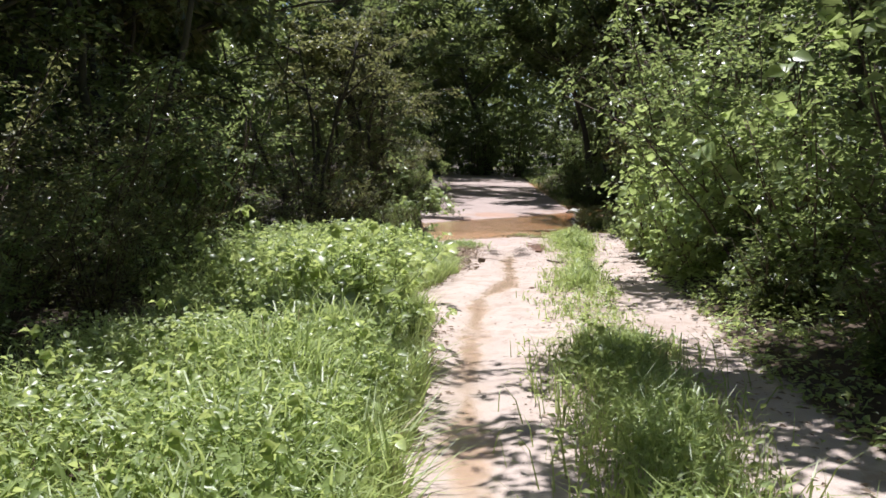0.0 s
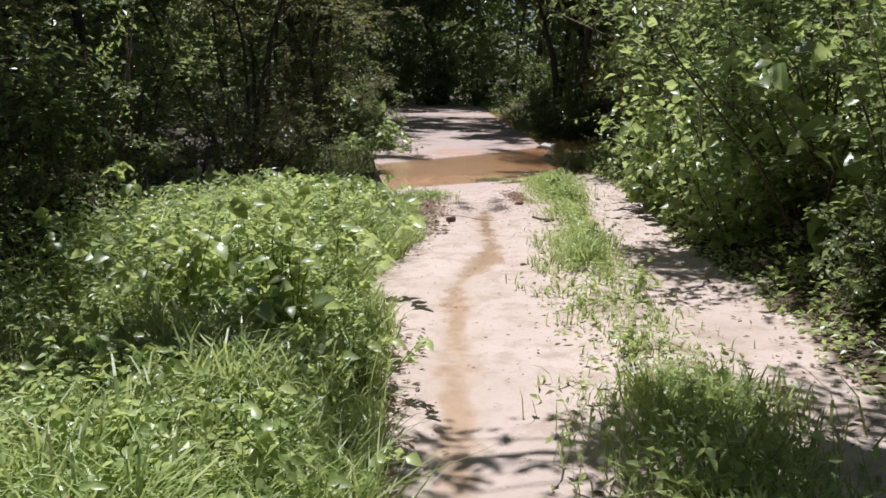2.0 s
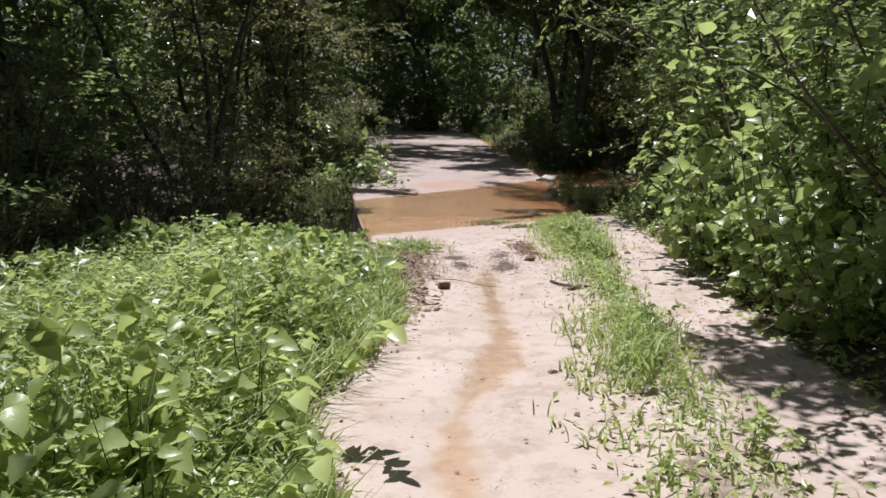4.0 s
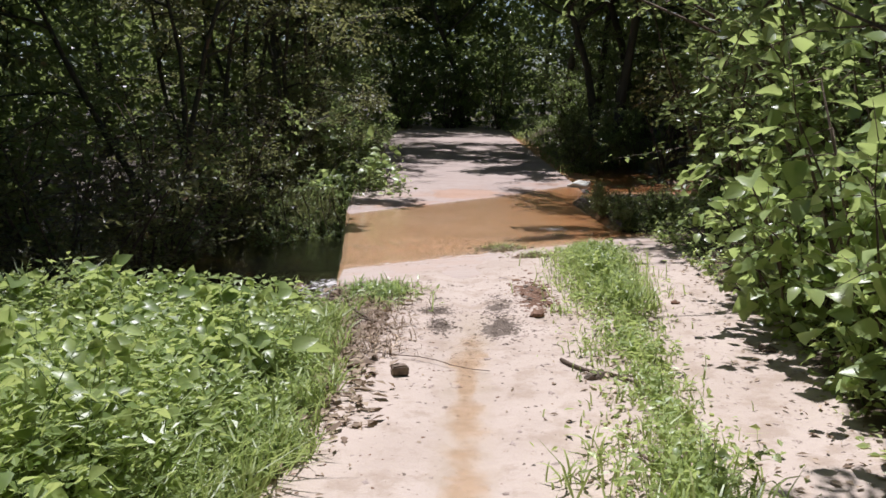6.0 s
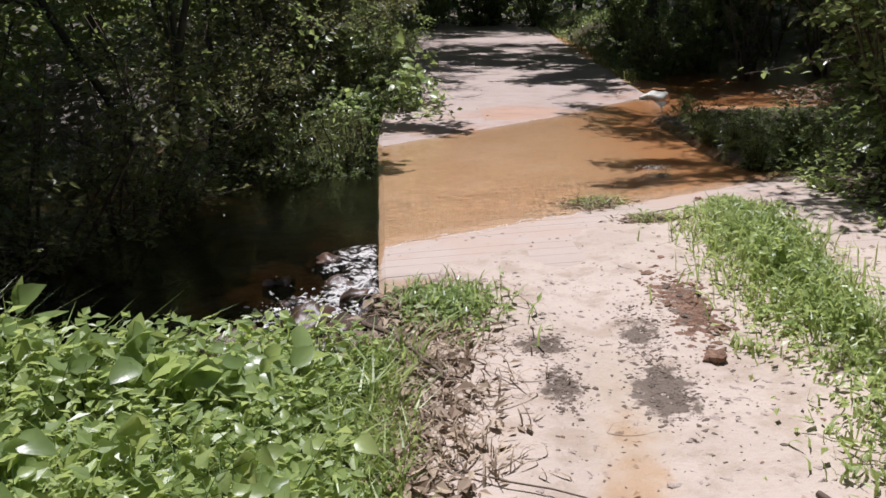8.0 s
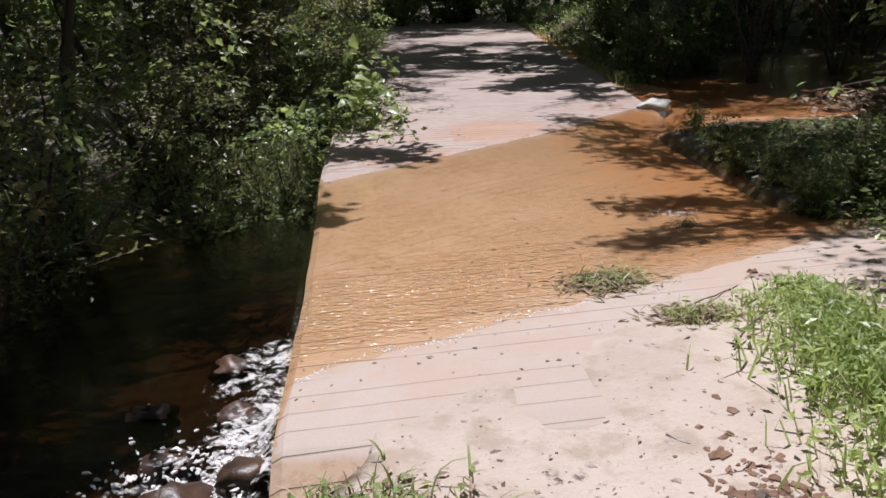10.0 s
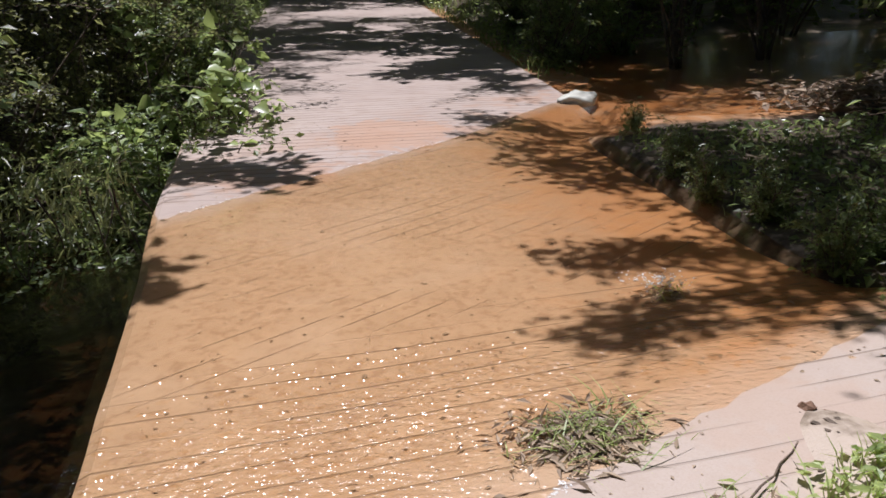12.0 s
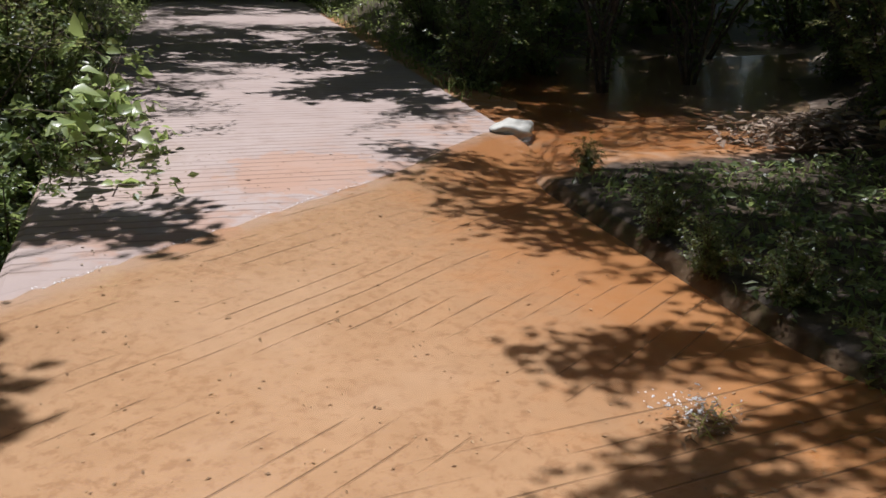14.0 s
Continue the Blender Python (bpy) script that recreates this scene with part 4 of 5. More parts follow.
BUSHES = [
    # right verge, from near to far
    (1, 3.0, 3.0, 0, 0.9), (0, 3.25, 4.9, 40, 0.9), (1, 3.05, 6.6, 90, 0.8), (0, 3.3, 8.4, 200, 0.9), (4, 2.95, 9.3, 10, 0.75), (1, 3.6, 10.2, 300, 1.0), (4, 3.3, 11.0, 50, 0.95), (0, 4.1, 12.0, 70, 1.0),
    (4, 3.5, 12.6, 100, 0.7), (0, 3.85, 14.8, 10, 1.05), (1, 4.3, 15.6, 120, 1.0), (2, 5.0, 16.6, 20, 1.1), (3, 2.75, 6.6, 0, 0.6), (3, 2.7, 4.6, 0, 0.7), (4, 3.7, 8.0, 200, 1.35), (4, 3.9, 10.0, 20, 1.05),
    (1, 4.5, 24.4, 30, 0.6), (3, 3.85, 23.6, 80, 0.85), (1, 5.4, 25.0, 200, 0.65), (0, 5.6, 27.5, 0, 0.9), (3, 4.3, 27.0, 0, 0.9), (1, 4.9, 30.5, 70, 0.9),
    (0, 4.4, 13.2, 130, 1.45), (0, 5.0, 11.0, 20, 1.3), (0, 5.2, 14.9, 250, 1.4), (4, 2.85, 9.8, 70, 0.65), (4, 3.0, 11.3, 160, 0.7), (4, 2.8, 8.9, 250, 0.5), (4, 3.1, 10.5, 20, 0.8), (4, 3.1, 12.1, 100, 0.6),
    # left bank behind the herbs and beyond the pool
    (2, -2.7, 6.2, 20, 0.55), (0, -2.85, 7.5, 80, 0.42), (2, -2.75, 8.8, 140, 0.5), (2, -2.9, 10.4, 200, 0.5), (0, -3.0, 5.2, 10, 0.42), (2, -3.0, 4.3, 90, 0.45), (2, -3.5, 7.0, 90, 0.7), (2, -3.4, 5.6, 190, 0.65), (2, -3.4, 3.6, 10, 0.5), (0, -3.7, 8.4, 0, 0.7), (2, -3.8, 11.6, 0, 0.8),
    (6, -2.8, 9.5, 200, 1.0), (6, -3.6, 7.4, 20, 1.2), (6, -3.0, 11.0, 300, 1.2), (5, -3.3, 12.7, 0, 0.85), (5, -3.9, 9.2, 100, 0.8), (5, -2.9, 16.2, 200, 1.0), (5, -4.4, 6.6, 50, 0.9), (5, -2.0, 21.2, 30, 1.0), (5, -4.0, 14.4, 150, 1.0), (5, -1.9, 23.2, 80, 1.25),
    (2, -3.9, 6.2, 0, 1.0), (2, -3.7, 9.0, 60, 1.0), (0, -4.6, 11.2, 130, 1.0), (2, -3.3, 15.2, 200, 1.2), (0, -3.0, 17.6, 10, 1.0), (2, -2.5, 20.4, 90, 1.1), (2, -1.7, 22.4, 180, 1.1),
    (3, -1.0, 18.7, 20, 0.85), (4, -0.6, 19.3, 100, 0.72), (4, -0.6, 20.5, 10, 0.9), (1, -1.3, 19.9, 45, 0.55), (3, -0.6, 21.3, 200, 0.85), (3, -1.5, 18.2, 10, 0.85), (3, -0.45, 20.5, 60, 1.0), (4, -0.55, 21.0, 10, 0.75), (1, -0.9, 21.8, 0, 0.62), (3, -0.85, 19.4, 150, 1.0), (2, -1.5, 20.9, 80, 0.8), (1, -1.9, 24.0, 0, 0.9), (0, -1.9, 26.5, 160, 0.9),
    (0, -2.2, 29.5, 60, 1.0), (2, -4.8, 3.2, 10, 1.1), (0, -5.6, 14.6, 80, 1.2), (1, -6.0, 18.8, 0, 1.2), (0, 7.4, 17.6, 10, 1.0), (1, 6.4, 16.4, 50, 0.9), (3, 4.3, 16.2, 30, 0.3), (3, 4.9, 17.2, 130, 0.24), (2, 6.3, 17.0, 0, 0.6), (2, 7.2, 18.4, 50, 0.7), (3, 3.4, 15.9, 10, 0.45), (3, 3.1, 16.6, 40, 0.3), (3, 3.05, 17.7, 90, 0.3), (3, 3.0, 15.8, 200, 0.28), (3, 3.4, 19.3, 0, 0.2), (3, 3.0, 17.1, 0, 0.25), (3, -0.6, 18.5, 60, 0.65), (3, -0.5, 19.3, 160, 0.75), (1, 5.6, 15.9, 10, 0.6), (3, 6.6, 19.6, 10, 0.9), (2, 7.6, 20.6, 10, 0.9), (3, 8.4, 22.2, 10, 1.0),
    # added behind the upper pool so its water reflects leaves, not sky
    (0, 9.5, 28.8, 0, 1.3), (0, 11.6, 27.2, 60, 1.3), (0, 8.0, 29.8, 130, 1.3), (0, 13.0, 24.8, 20, 1.3), (1, 12.4, 26.2, 200, 1.3), (0, 6.6, 28.6, 240, 1.1), (1, 10.4, 29.4, 90, 1.5),
    (0, -0.2, 40.0, 0, 1.2), (0, 3.6, 39.5, 90, 1.2), (1, 1.6, 40.5, 0, 1.4), (0, -3.0, 37.5, 30, 1.3), (0, 6.4, 35.0, 10, 1.2), (1, -2.4, 34.0, 100, 1.0),
]
for k, x, y, turn, size in BUSHES:
    plant("bush", SHRUB[k], at(x, y, turn, size), BUSH_LABEL[k], "bush", "bushes along the lane")

# broad-leaved weeds on the left verge and by the ruts
WEED = [bush(r, 0.62, 0.34, 6, 4, 7, 0.075, LEAF_HERB, True, 0.6, (0.55, 0.8), 0.005, STEM), bush(r, 0.5, 0.3, 6, 4, 8, 0.055, LEAF_HERB, True, 0.6, (0.5, 0.7), 0.004, STEM),
        bush(r, 0.42, 0.34, 5, 4, 5, 0.105, LEAF_PALE, True, 0.5, (0.6, 0.85), 0.005, STEM)]
BIGLEAF = bush(r, 0.55, 0.36, 6, 4, 4, 0.17, LEAF_PALE, True, 0.5, (0.6, 0.8), 0.006, STEM)
w = np.random.default_rng(3)
for k in range(125):
    y = w.uniform(6.4, 12.0)
    x = float(lerp(y, EDGE_L)) - 0.25 - abs(w.normal(0, 1.2))
    if x < -2.7 or (y > 11.4 and x > -0.15):
        continue
    plant("broadleaf_weed", WEED[(0, 1, 0, 1, 2)[k % 5]], at(x, y, w.uniform(0, 360), w.uniform(0.55, 1.35) * (1 - 0.32 * float(smooth(8.8, 10.2, y)))), "leafy green weed with broad leaves on the verge", "weed", "weeds on the verge")

for k, (x, y, s, wk) in enumerate(((1.5, 7.4, 0.5, 0), (1.62, 9.2, 0.5, 0), (2.1, 12.6, 0.5, 1), (2.22, 13.2, 0.5, 1), (2.0, 13.0, 0.45, 0), (1.2, 5.2, 0.6, 1), (1.0, 4.6, 0.6, 0), (1.35, 5.6, 0.5, 1), (1.95, 12.2, 0.4, 1), (1.1, 6.2, 0.4, 0),
                                  (1.85, 11.7, 0.4, 1), (2.0, 11.95, 0.45, 0), (1.8, 12.3, 0.4, 1), (2.2, 12.4, 0.45, 1), (1.95, 12.75, 0.55, 0), (2.15, 12.95, 0.55, 1), (1.9, 13.3, 0.5, 1), (2.3, 13.5, 0.45, 0), (1.75, 11.2, 0.35, 1), (1.9, 10.8, 0.35, 0), (2.9, 8.9, 0.7, 2), (2.75, 10.2, 0.7, 0), (3.1, 12.4, 0.8, 2), (3.0, 13.4, 0.6, 1), (2.5, 5.6, 0.5, 1), (2.6, 7.4, 0.5, 0), (3.2, 14.9, 0.6, 1), (3.0, 11.4, 0.6, 0))):
    plant("broadleaf_weed", WEED[wk], at(x, y, k * 77, s), "leafy green weed beside the wheel rut", "weed", "weeds by the ruts")
for k, (x, y, s) in enumerate(((-0.9, 11.2, 0.95), (-1.25, 11.45, 1.05), (-0.6, 11.3, 0.85), (-1.7, 11.4, 1.1), (-2.2, 11.6, 1.15), (-1.0, 10.6, 0.9), (-1.6, 10.4, 1.0), (-0.5, 10.2, 0.8))):
    plant("broadleaf_weed", BIGLEAF, at(x, y, k * 51, 0.8 * s), "weed with large pale leaves on the pool bank", "weed", "weeds on the verge")
for k in range(110):
    y = w.uniform(2.2, 6.0)
    x = float(lerp(y, EDGE_L)) - 0.12 - abs(w.normal(0, 0.9))
    if x > -2.4:
        plant("broadleaf_weed", WEED[k % 2], at(x, y, w.uniform(0, 360), w.uniform(0.45, 0.8)), "small leafy weed among the verge grass", "weed", "weeds on the verge")
for k in range(16):
    y = w.uniform(8.6, 11.3)
    x = float(lerp(y, EDGE_L)) - 0.35 - abs(w.normal(0, 0.9))
    if x > -2.6:
        plant("broadleaf_weed", WEED[2], at(x, y, w.uniform(0, 360), w.uniform(0.8, 1.15)), "weed with large pale leaves on the verge", "weed", "weeds on the verge")
plant("tall_weed", bush(r, 1.1, 0.2, 1, 7, 6, 0.10, LEAF_HERB, True, 0.6, (0.5, 0.7), 0.009, STEM), at(-1.75, 8.0), "single tall weed standing above the verge", "weed")


# ---- thicket: the unseen depth of leaves between the trees ----
def thicket():
    rg = np.random.default_rng(15)
    spans = ((-13, -5.6, 0, 34, 5.5, 15000), (5.8, 13, -1, 16, 5.5, 9000), (-5, 9, 41.0, 50, 14, 24000), (-12, -4.5, 26, 42, 7, 8000), (6.5, 16, 26, 42, 7, 8000), (11, 18, 14, 30, 6, 5000))
    P = []
    for x0, x1, y0, y1, h, n in spans:
        P.append(np.stack([rg.uniform(x0, x1, n), rg.uniform(y0, y1, n), 0.1 + h * rg.uniform(0, 1, n)], -1))
    P = np.concatenate(P)
    P = P[wave_noise(P[:, 0], P[:, 1] + P[:, 2], 1.3, 40) > -0.25]
    n = len(P)
    Ls = rg.uniform(0.2, 0.42, n)
    tagged(mesh_part("thicket", npmesh("thicket", *leaf_arrays(P, scatter(rg, n, (1, 1, 0.6)), scatter(rg, n, (0.7, 0.7, 0.4)) + np.array([0, 0, 0.6]), Ls, Ls * 0.6), LEAF_TREE)),
           "dense shaded undergrowth between the trees", "undergrowth", kind="stuff")


thicket()


# ---- far woods, closing the view ----
def far_woods():
    rg = np.random.default_rng(5)
    n = 16000
    a = rg.uniform(0, 2 * math.pi, n)
    rad = rg.uniform(1.0, 1.25, n)
    P = np.stack([1 + np.cos(a) * 24 * rad, 22 + np.sin(a) * 40 * rad, 14 * rg.uniform(0, 1, n) ** 0.8], -1)
    P[:, 2] *= 0.75 + 0.3 * np.sin(a * 17) * np.sin(a * 5 + 1)
    D, N = scatter(rg, n, (1, 1, 0.5)), scatter(rg, n, (0.6, 0.6, 0.3)) + np.array([0, 0, 0.8])
    Ls = rg.uniform(0.5, 1.3, n)
    tagged(mesh_part("far_woods", npmesh("far_woods", *leaf_arrays(P, D, N, Ls, Ls * 0.7), LEAF_TREE)), "distant dark green woods closing the view", "woods", kind="stuff")


far_woods()


# ---- grass and herbs ----
def blades(P, H, W, rng, lean=0.45):
    n = len(P)
    a = rng.uniform(0, 6.28, n)
    side = np.stack([np.cos(a), np.sin(a), 0 * a], -1)
    b = rng.uniform(0, 6.28, n)
    way = np.stack([np.cos(b), np.sin(b), 0 * b], -1) * (lean * rng.uniform(0.2, 1.6, n))[:, None]
    up = np.array([0, 0, 1.0])
    H, W = H[:, None], W[:, None]
    mid = P + up * H * 0.6 + way * H * 0.35
    tip = P + up * H * rng.uniform(0.75, 1.0, n)[:, None] + way * H * 1.1
    V = np.stack([P - side * W, P + side * W, mid + side * W * 0.8, mid - side * W * 0.8, tip], 1).reshape(-1, 3)
    k = np.arange(n)[:, None] * 5
    return V, [k + [0, 1, 2, 3], k + [3, 2, 4]]


def clumped(rng, n, spread, x, y):
    keep = wave_noise(x, y, spread, 31) + rng.uniform(-0.35, 0.35, len(x)) > -0.05
    return x[keep][:n], y[keep][:n]


def herb_height(x, y):
    return (1 - 0.3 * smooth(8.8, 10.2, y)) * 0.26 + (1 - 0.3 * smooth(8.8, 10.2, y)) * 0.24 * smooth(6.0, 8.5, y) * smooth(0.0, 0.9, lerp(y, EDGE_L) - x) + 0.16 * wave_noise(x, y, 2.5, 12) + 0.09 * wave_noise(x, y, 7.0, 13) + 0.06 * smooth(5.6, 4.6, y) - 0.10 * np.exp(-((y - 6.0) / 0.5) ** 2) + 0.12 * smooth(6.7, 7.3, y) * smooth(9.5, 8.0, y) * smooth(0.1, 0.8, lerp(y, EDGE_L) - x)


def on_left(rng, n, fringe=0.0):
    y = rng.uniform(0.8, 12.0, n)
    x = lerp(y, EDGE_L) + fringe + 0.10 * wave_noise(y * 0 + 3, y, 7, 33) - np.abs(rng.normal(0, 1, n)) ** 1.2 * 1.35
    ok = (x > -2.5 + 0.25 * wave_noise(x, y, 3, 19) - 0.3 * smooth(5, 3.5, y) + rng.normal(0, 0.12, n)) & (y < 11.9 + 0.35 * np.clip(x + 0.3, 0, 1))
    return x[ok], y[ok]


def put(x, y):
    return np.stack([x, y, ground_z(x, y) - 0.01], -1)


g = np.random.default_rng(21)
x, y = on_left(g, 36000, 0.05)
keep = (g.uniform(0, 1, len(x)) < 0.62) & (wave_noise(x, y, 5.0, 78) + g.uniform(-0.4, 0.4, len(x)) > -0.4)
x, y = x[keep], y[keep]
P = put(x, y)
tagged(mesh_part("verge_grass", npmesh("verge_grass", *blades(P, herb_height(x, y) * g.uniform(0.6, 1.15, len(x)), g.uniform(0.003, 0.008, len(x)), g, 0.85), GRASS)),
       "lush sunlit green grass beside the track", "grass", kind="stuff")
x, y = on_left(g, 60000)
keep = wave_noise(x, y, 6.0, 77) + g.uniform(-0.5, 0.5, len(x)) > -0.32 - 0.3 * smooth(6, 8, y)
x, y = x[keep], y[keep]
P = put(x, y)
P[:, 2] += herb_height(x, y) * g.uniform(0.25, 1.05, len(x)) * smooth(-0.05, 0.3, lerp(y, EDGE_L) - x)
D, N = scatter(g, len(x), (1, 1, 0.35)), scatter(g, len(x), (0.45, 0.45, 0.2)) + np.array([0, 0, 1.0])
Ls = g.uniform(0.022, 0.06, len(x)) * (0.95 + 0.35 * smooth(6, 8, y))
tagged(mesh_part("verge_herbs", npmesh("verge_herbs", *leaf_arrays(P, D, N, Ls, Ls * g.uniform(0.4, 0.7, len(x))), LEAF_HERB)),
       "dense mat of bright green herbs beside the track", "herbs", kind="stuff")


def arching(P, H, W, rng, bend=1.0):
    """Long blades that rise and bow over, in four lengths."""
    n = len(P)
    a = rng.uniform(0, 6.28, n)
    way = np.stack([np.cos(a), np.sin(a), 0 * a], -1)
    side = np.stack([-np.sin(a), np.cos(a), 0 * a], -1)
    k = (bend * rng.uniform(0.3, 1.0, n))[:, None]
    H, W = H[:, None], W[:, None]
    rows = []
    for f, w in ((0.0, 0.7), (0.35, 1.0), (0.65, 0.85), (0.88, 0.5)):
        c = P + np.array([0, 0, 1.0]) * H * (f - 0.55 * k * f ** 2.5) + way * H * k * 0.75 * f ** 1.8
        rows += [c - side * W * w, c + side * W * w]
    rows.append(P + np.array([0, 0, 1.0]) * H * (1 - 0.62 * k) + way * H * k * 0.85)
    V = np.stack(rows, 1).reshape(-1, 3)
    b = np.arange(n)[:, None] * 9
    return V, [np.concatenate([b + [i, i + 1, i + 3, i + 2] for i in (0, 2, 4)]), b + [6, 7, 8]]


def tufts(name, label, centres, per, length, seed, spread=0.07):
    rg = np.random.default_rng(seed)
    c = np.repeat(np.asarray(centres), per, 0)
    x, y = c[:, 0] + rg.normal(0, spread, len(c)), c[:, 1] + rg.normal(0, spread, len(c))
    H = rg.uniform(length[0], length[1], len(c)) * np.repeat(rg.uniform(0.7, 1.2, len(centres)), per)
    tagged(mesh_part(name, npmesh(name, *arching(put(x, y), H, rg.uniform(0.0035, 0.0075, len(c)), rg), GRASS)), label, "grass", kind="stuff")


yy = g.uniform(1.6, 6.4, 210)
xx = lerp(yy, EDGE_L) - 0.12 - np.abs(g.normal(0, 1.0, 210))
ok = (xx > -2.5) & (wave_noise(xx, yy, 4.5, 55) > 0.04)
tufts("grass_tufts", "long arching sunlit grass tufts on the verge", np.stack([xx[ok], yy[ok]], -1), 46, (0.26, 0.5), 131)
yy = g.uniform(6.8, 11.2, 44)
xx = lerp(yy, EDGE_L) - 0.05 - np.abs(g.normal(0, 0.45, 44))
tufts("grass_tufts", "grass tufts along the track's green edge", np.stack([xx, yy], -1), 26, (0.16, 0.34), 132)
yy = g.uniform(5.8, 12.2, 60)
xx = lerp(yy, STRIP_L) + g.normal(0.12, 0.16, 60)
tufts("strip_sprigs", "sparse sprigs of grass on the bare sand", np.stack([xx, yy], -1), 9, (0.06, 0.16), 134, 0.05)
yy = np.concatenate([g.uniform(3.2, 5.6, 34), g.uniform(8.4, 9.6, 8), g.uniform(12.0, 13.6, 15)])
xx = lerp(yy, STRIP_L) + g.normal(0.62, 0.2, len(yy)) * (lerp(yy, STRIP_R) - lerp(yy, STRIP_L))
tufts("strip_tufts", "green grass tufts between the wheel ruts", np.stack([xx, yy], -1), 30, (0.14, 0.3), 133)


def on_strip(rng, n):
    y = rng.uniform(1.0, 14.4, n)
    u = rng.normal(0.5, 0.3, n)
    x = lerp(y, STRIP_L) + u * (lerp(y, STRIP_R) - lerp(y, STRIP_L))
    thick = 0.18 + 0.55 * np.maximum(smooth(6.2, 5.0, y), np.maximum(smooth(0.4, 0.7, u) * smooth(7.5, 8.5, y), smooth(11.5, 12.5, y)))
    ok = rng.uniform(0, 1, n) < thick
    return x[ok], y[ok]


def strip_height(y):
    return 0.08 + 0.15 * np.maximum(smooth(6.0, 5.2, y), 0.75 * smooth(12.0, 12.8, y) * smooth(14.3, 13.6, y)) + 0.1 * smooth(8.2, 8.7, y) * smooth(10, 9.4, y)


x, y = on_strip(g, 12000)
tagged(mesh_part("strip_grass", npmesh("strip_grass", *blades(put(x, y), strip_height(y) * g.uniform(0.6, 1.3, len(x)), g.uniform(0.003, 0.006, len(x)), g, 0.6), GRASS)),
       "grass strip growing between the wheel ruts", "grass", kind="stuff")
x, y = on_strip(g, 17000)
P = put(x, y)
P[:, 2] += strip_height(y) * g.uniform(0.1, 0.8, len(x))
Ls = g.uniform(0.025, 0.065, len(x))
tagged(mesh_part("strip_herbs", npmesh("strip_herbs", *leaf_arrays(P, scatter(g, len(x), (1, 1, 0.3)), scatter(g, len(x), (0.4, 0.4, 0.2)) + np.array([0, 0, 1.0]), Ls, Ls * 0.5), LEAF_HERB)),
       "low weeds between the wheel ruts", "herbs", kind="stuff")
y = g.uniform(1.0, 16.0, 6500)
x = lerp(y, EDGE_R) + 0.1 + np.abs(g.normal(0, 0.55, len(y)))
keep = ~((y > 14.6) & (x < 2.9))
x, y = x[keep], y[keep]
P = put(x, y)
P[:, 2] += g.uniform(0.02, 0.22, len(y)) * smooth(0.0, 0.6, x - lerp(y, EDGE_R))
Ls = g.uniform(0.03, 0.075, len(y))
tagged(mesh_part("right_verge_herbs", npmesh("right_verge_herbs", *leaf_arrays(P, scatter(g, len(x), (1, 1, 0.3)), scatter(g, len(x), (0.45, 0.45, 0.2)) + np.array([0, 0, 1.0]), Ls, Ls * 0.55), LEAF_HERB)),
       "low weeds under the bushes by the track", "herbs", kind="stuff")

# ---- grass on the shaded banks beyond ----
def bank_green(name, label, xs, ys, n, h, seed, leaf=0.07):
    rg = np.random.default_rng(seed)
    x, y = rg.uniform(*xs, n), rg.uniform(*ys, n)
    if name == "ford_bank_grass":
        ok = (x > lerp(y, ((15, 3.3), (15.6, 2.9), (16.4, 2.84), (17.6, 2.9), (18.6, 3.02), (19.6, 3.3), (20, 3.6))) + 0.16 * wave_noise(x, y, 5, 2) + 0.25 * wave_noise(x, y, 13, 14) + 0.12) & (ground_z(x, y) > -0.02)
    else:
        ok = (ground_z(x, y) > 0.02) & ((x < slab_left(y) + 0.15 + 0.15 * wave_noise(x, y, 2, 3)) | (x > 3.35 + 0.02 * (y - 20) + 0.2 * wave_noise(x, y, 2, 3)))
    x, y = x[ok], y[ok]
    k = len(x) // (5 if name == 'ford_bank_grass' else 2)
    one = blades(put(x[:k], y[:k]), h * rg.uniform(0.5, 1.3, k), rg.uniform(0.004, 0.008, k), rg, 0.7)
    P = put(x[k:], y[k:])
    m = len(P)
    P[:, 2] += h * rg.uniform(0.1, 1.0, m)
    Ls = leaf * rg.uniform(0.5, 1.3, m)
    two = leaf_arrays(P, scatter(rg, m, (1, 1, 0.35)), scatter(rg, m, (0.45, 0.45, 0.2)) + np.array([0, 0, 1.0]), Ls, Ls * 0.5)
    tagged(mesh_part(name, npmesh(name, *join([one, two]), LEAF_BUSH)), label, "grass", kind="stuff")


bank_green("ford_bank_grass", "tangled green grass on the shaded stream bank", (2.6, 6.5), (15.2, 18.9), 6000, 0.11, 51)
bank_green("far_verge_grass", "green undergrowth along the far concrete lane", (-3.2, 6.5), (20.0, 40.0), 26000, 0.28, 52, 0.1)


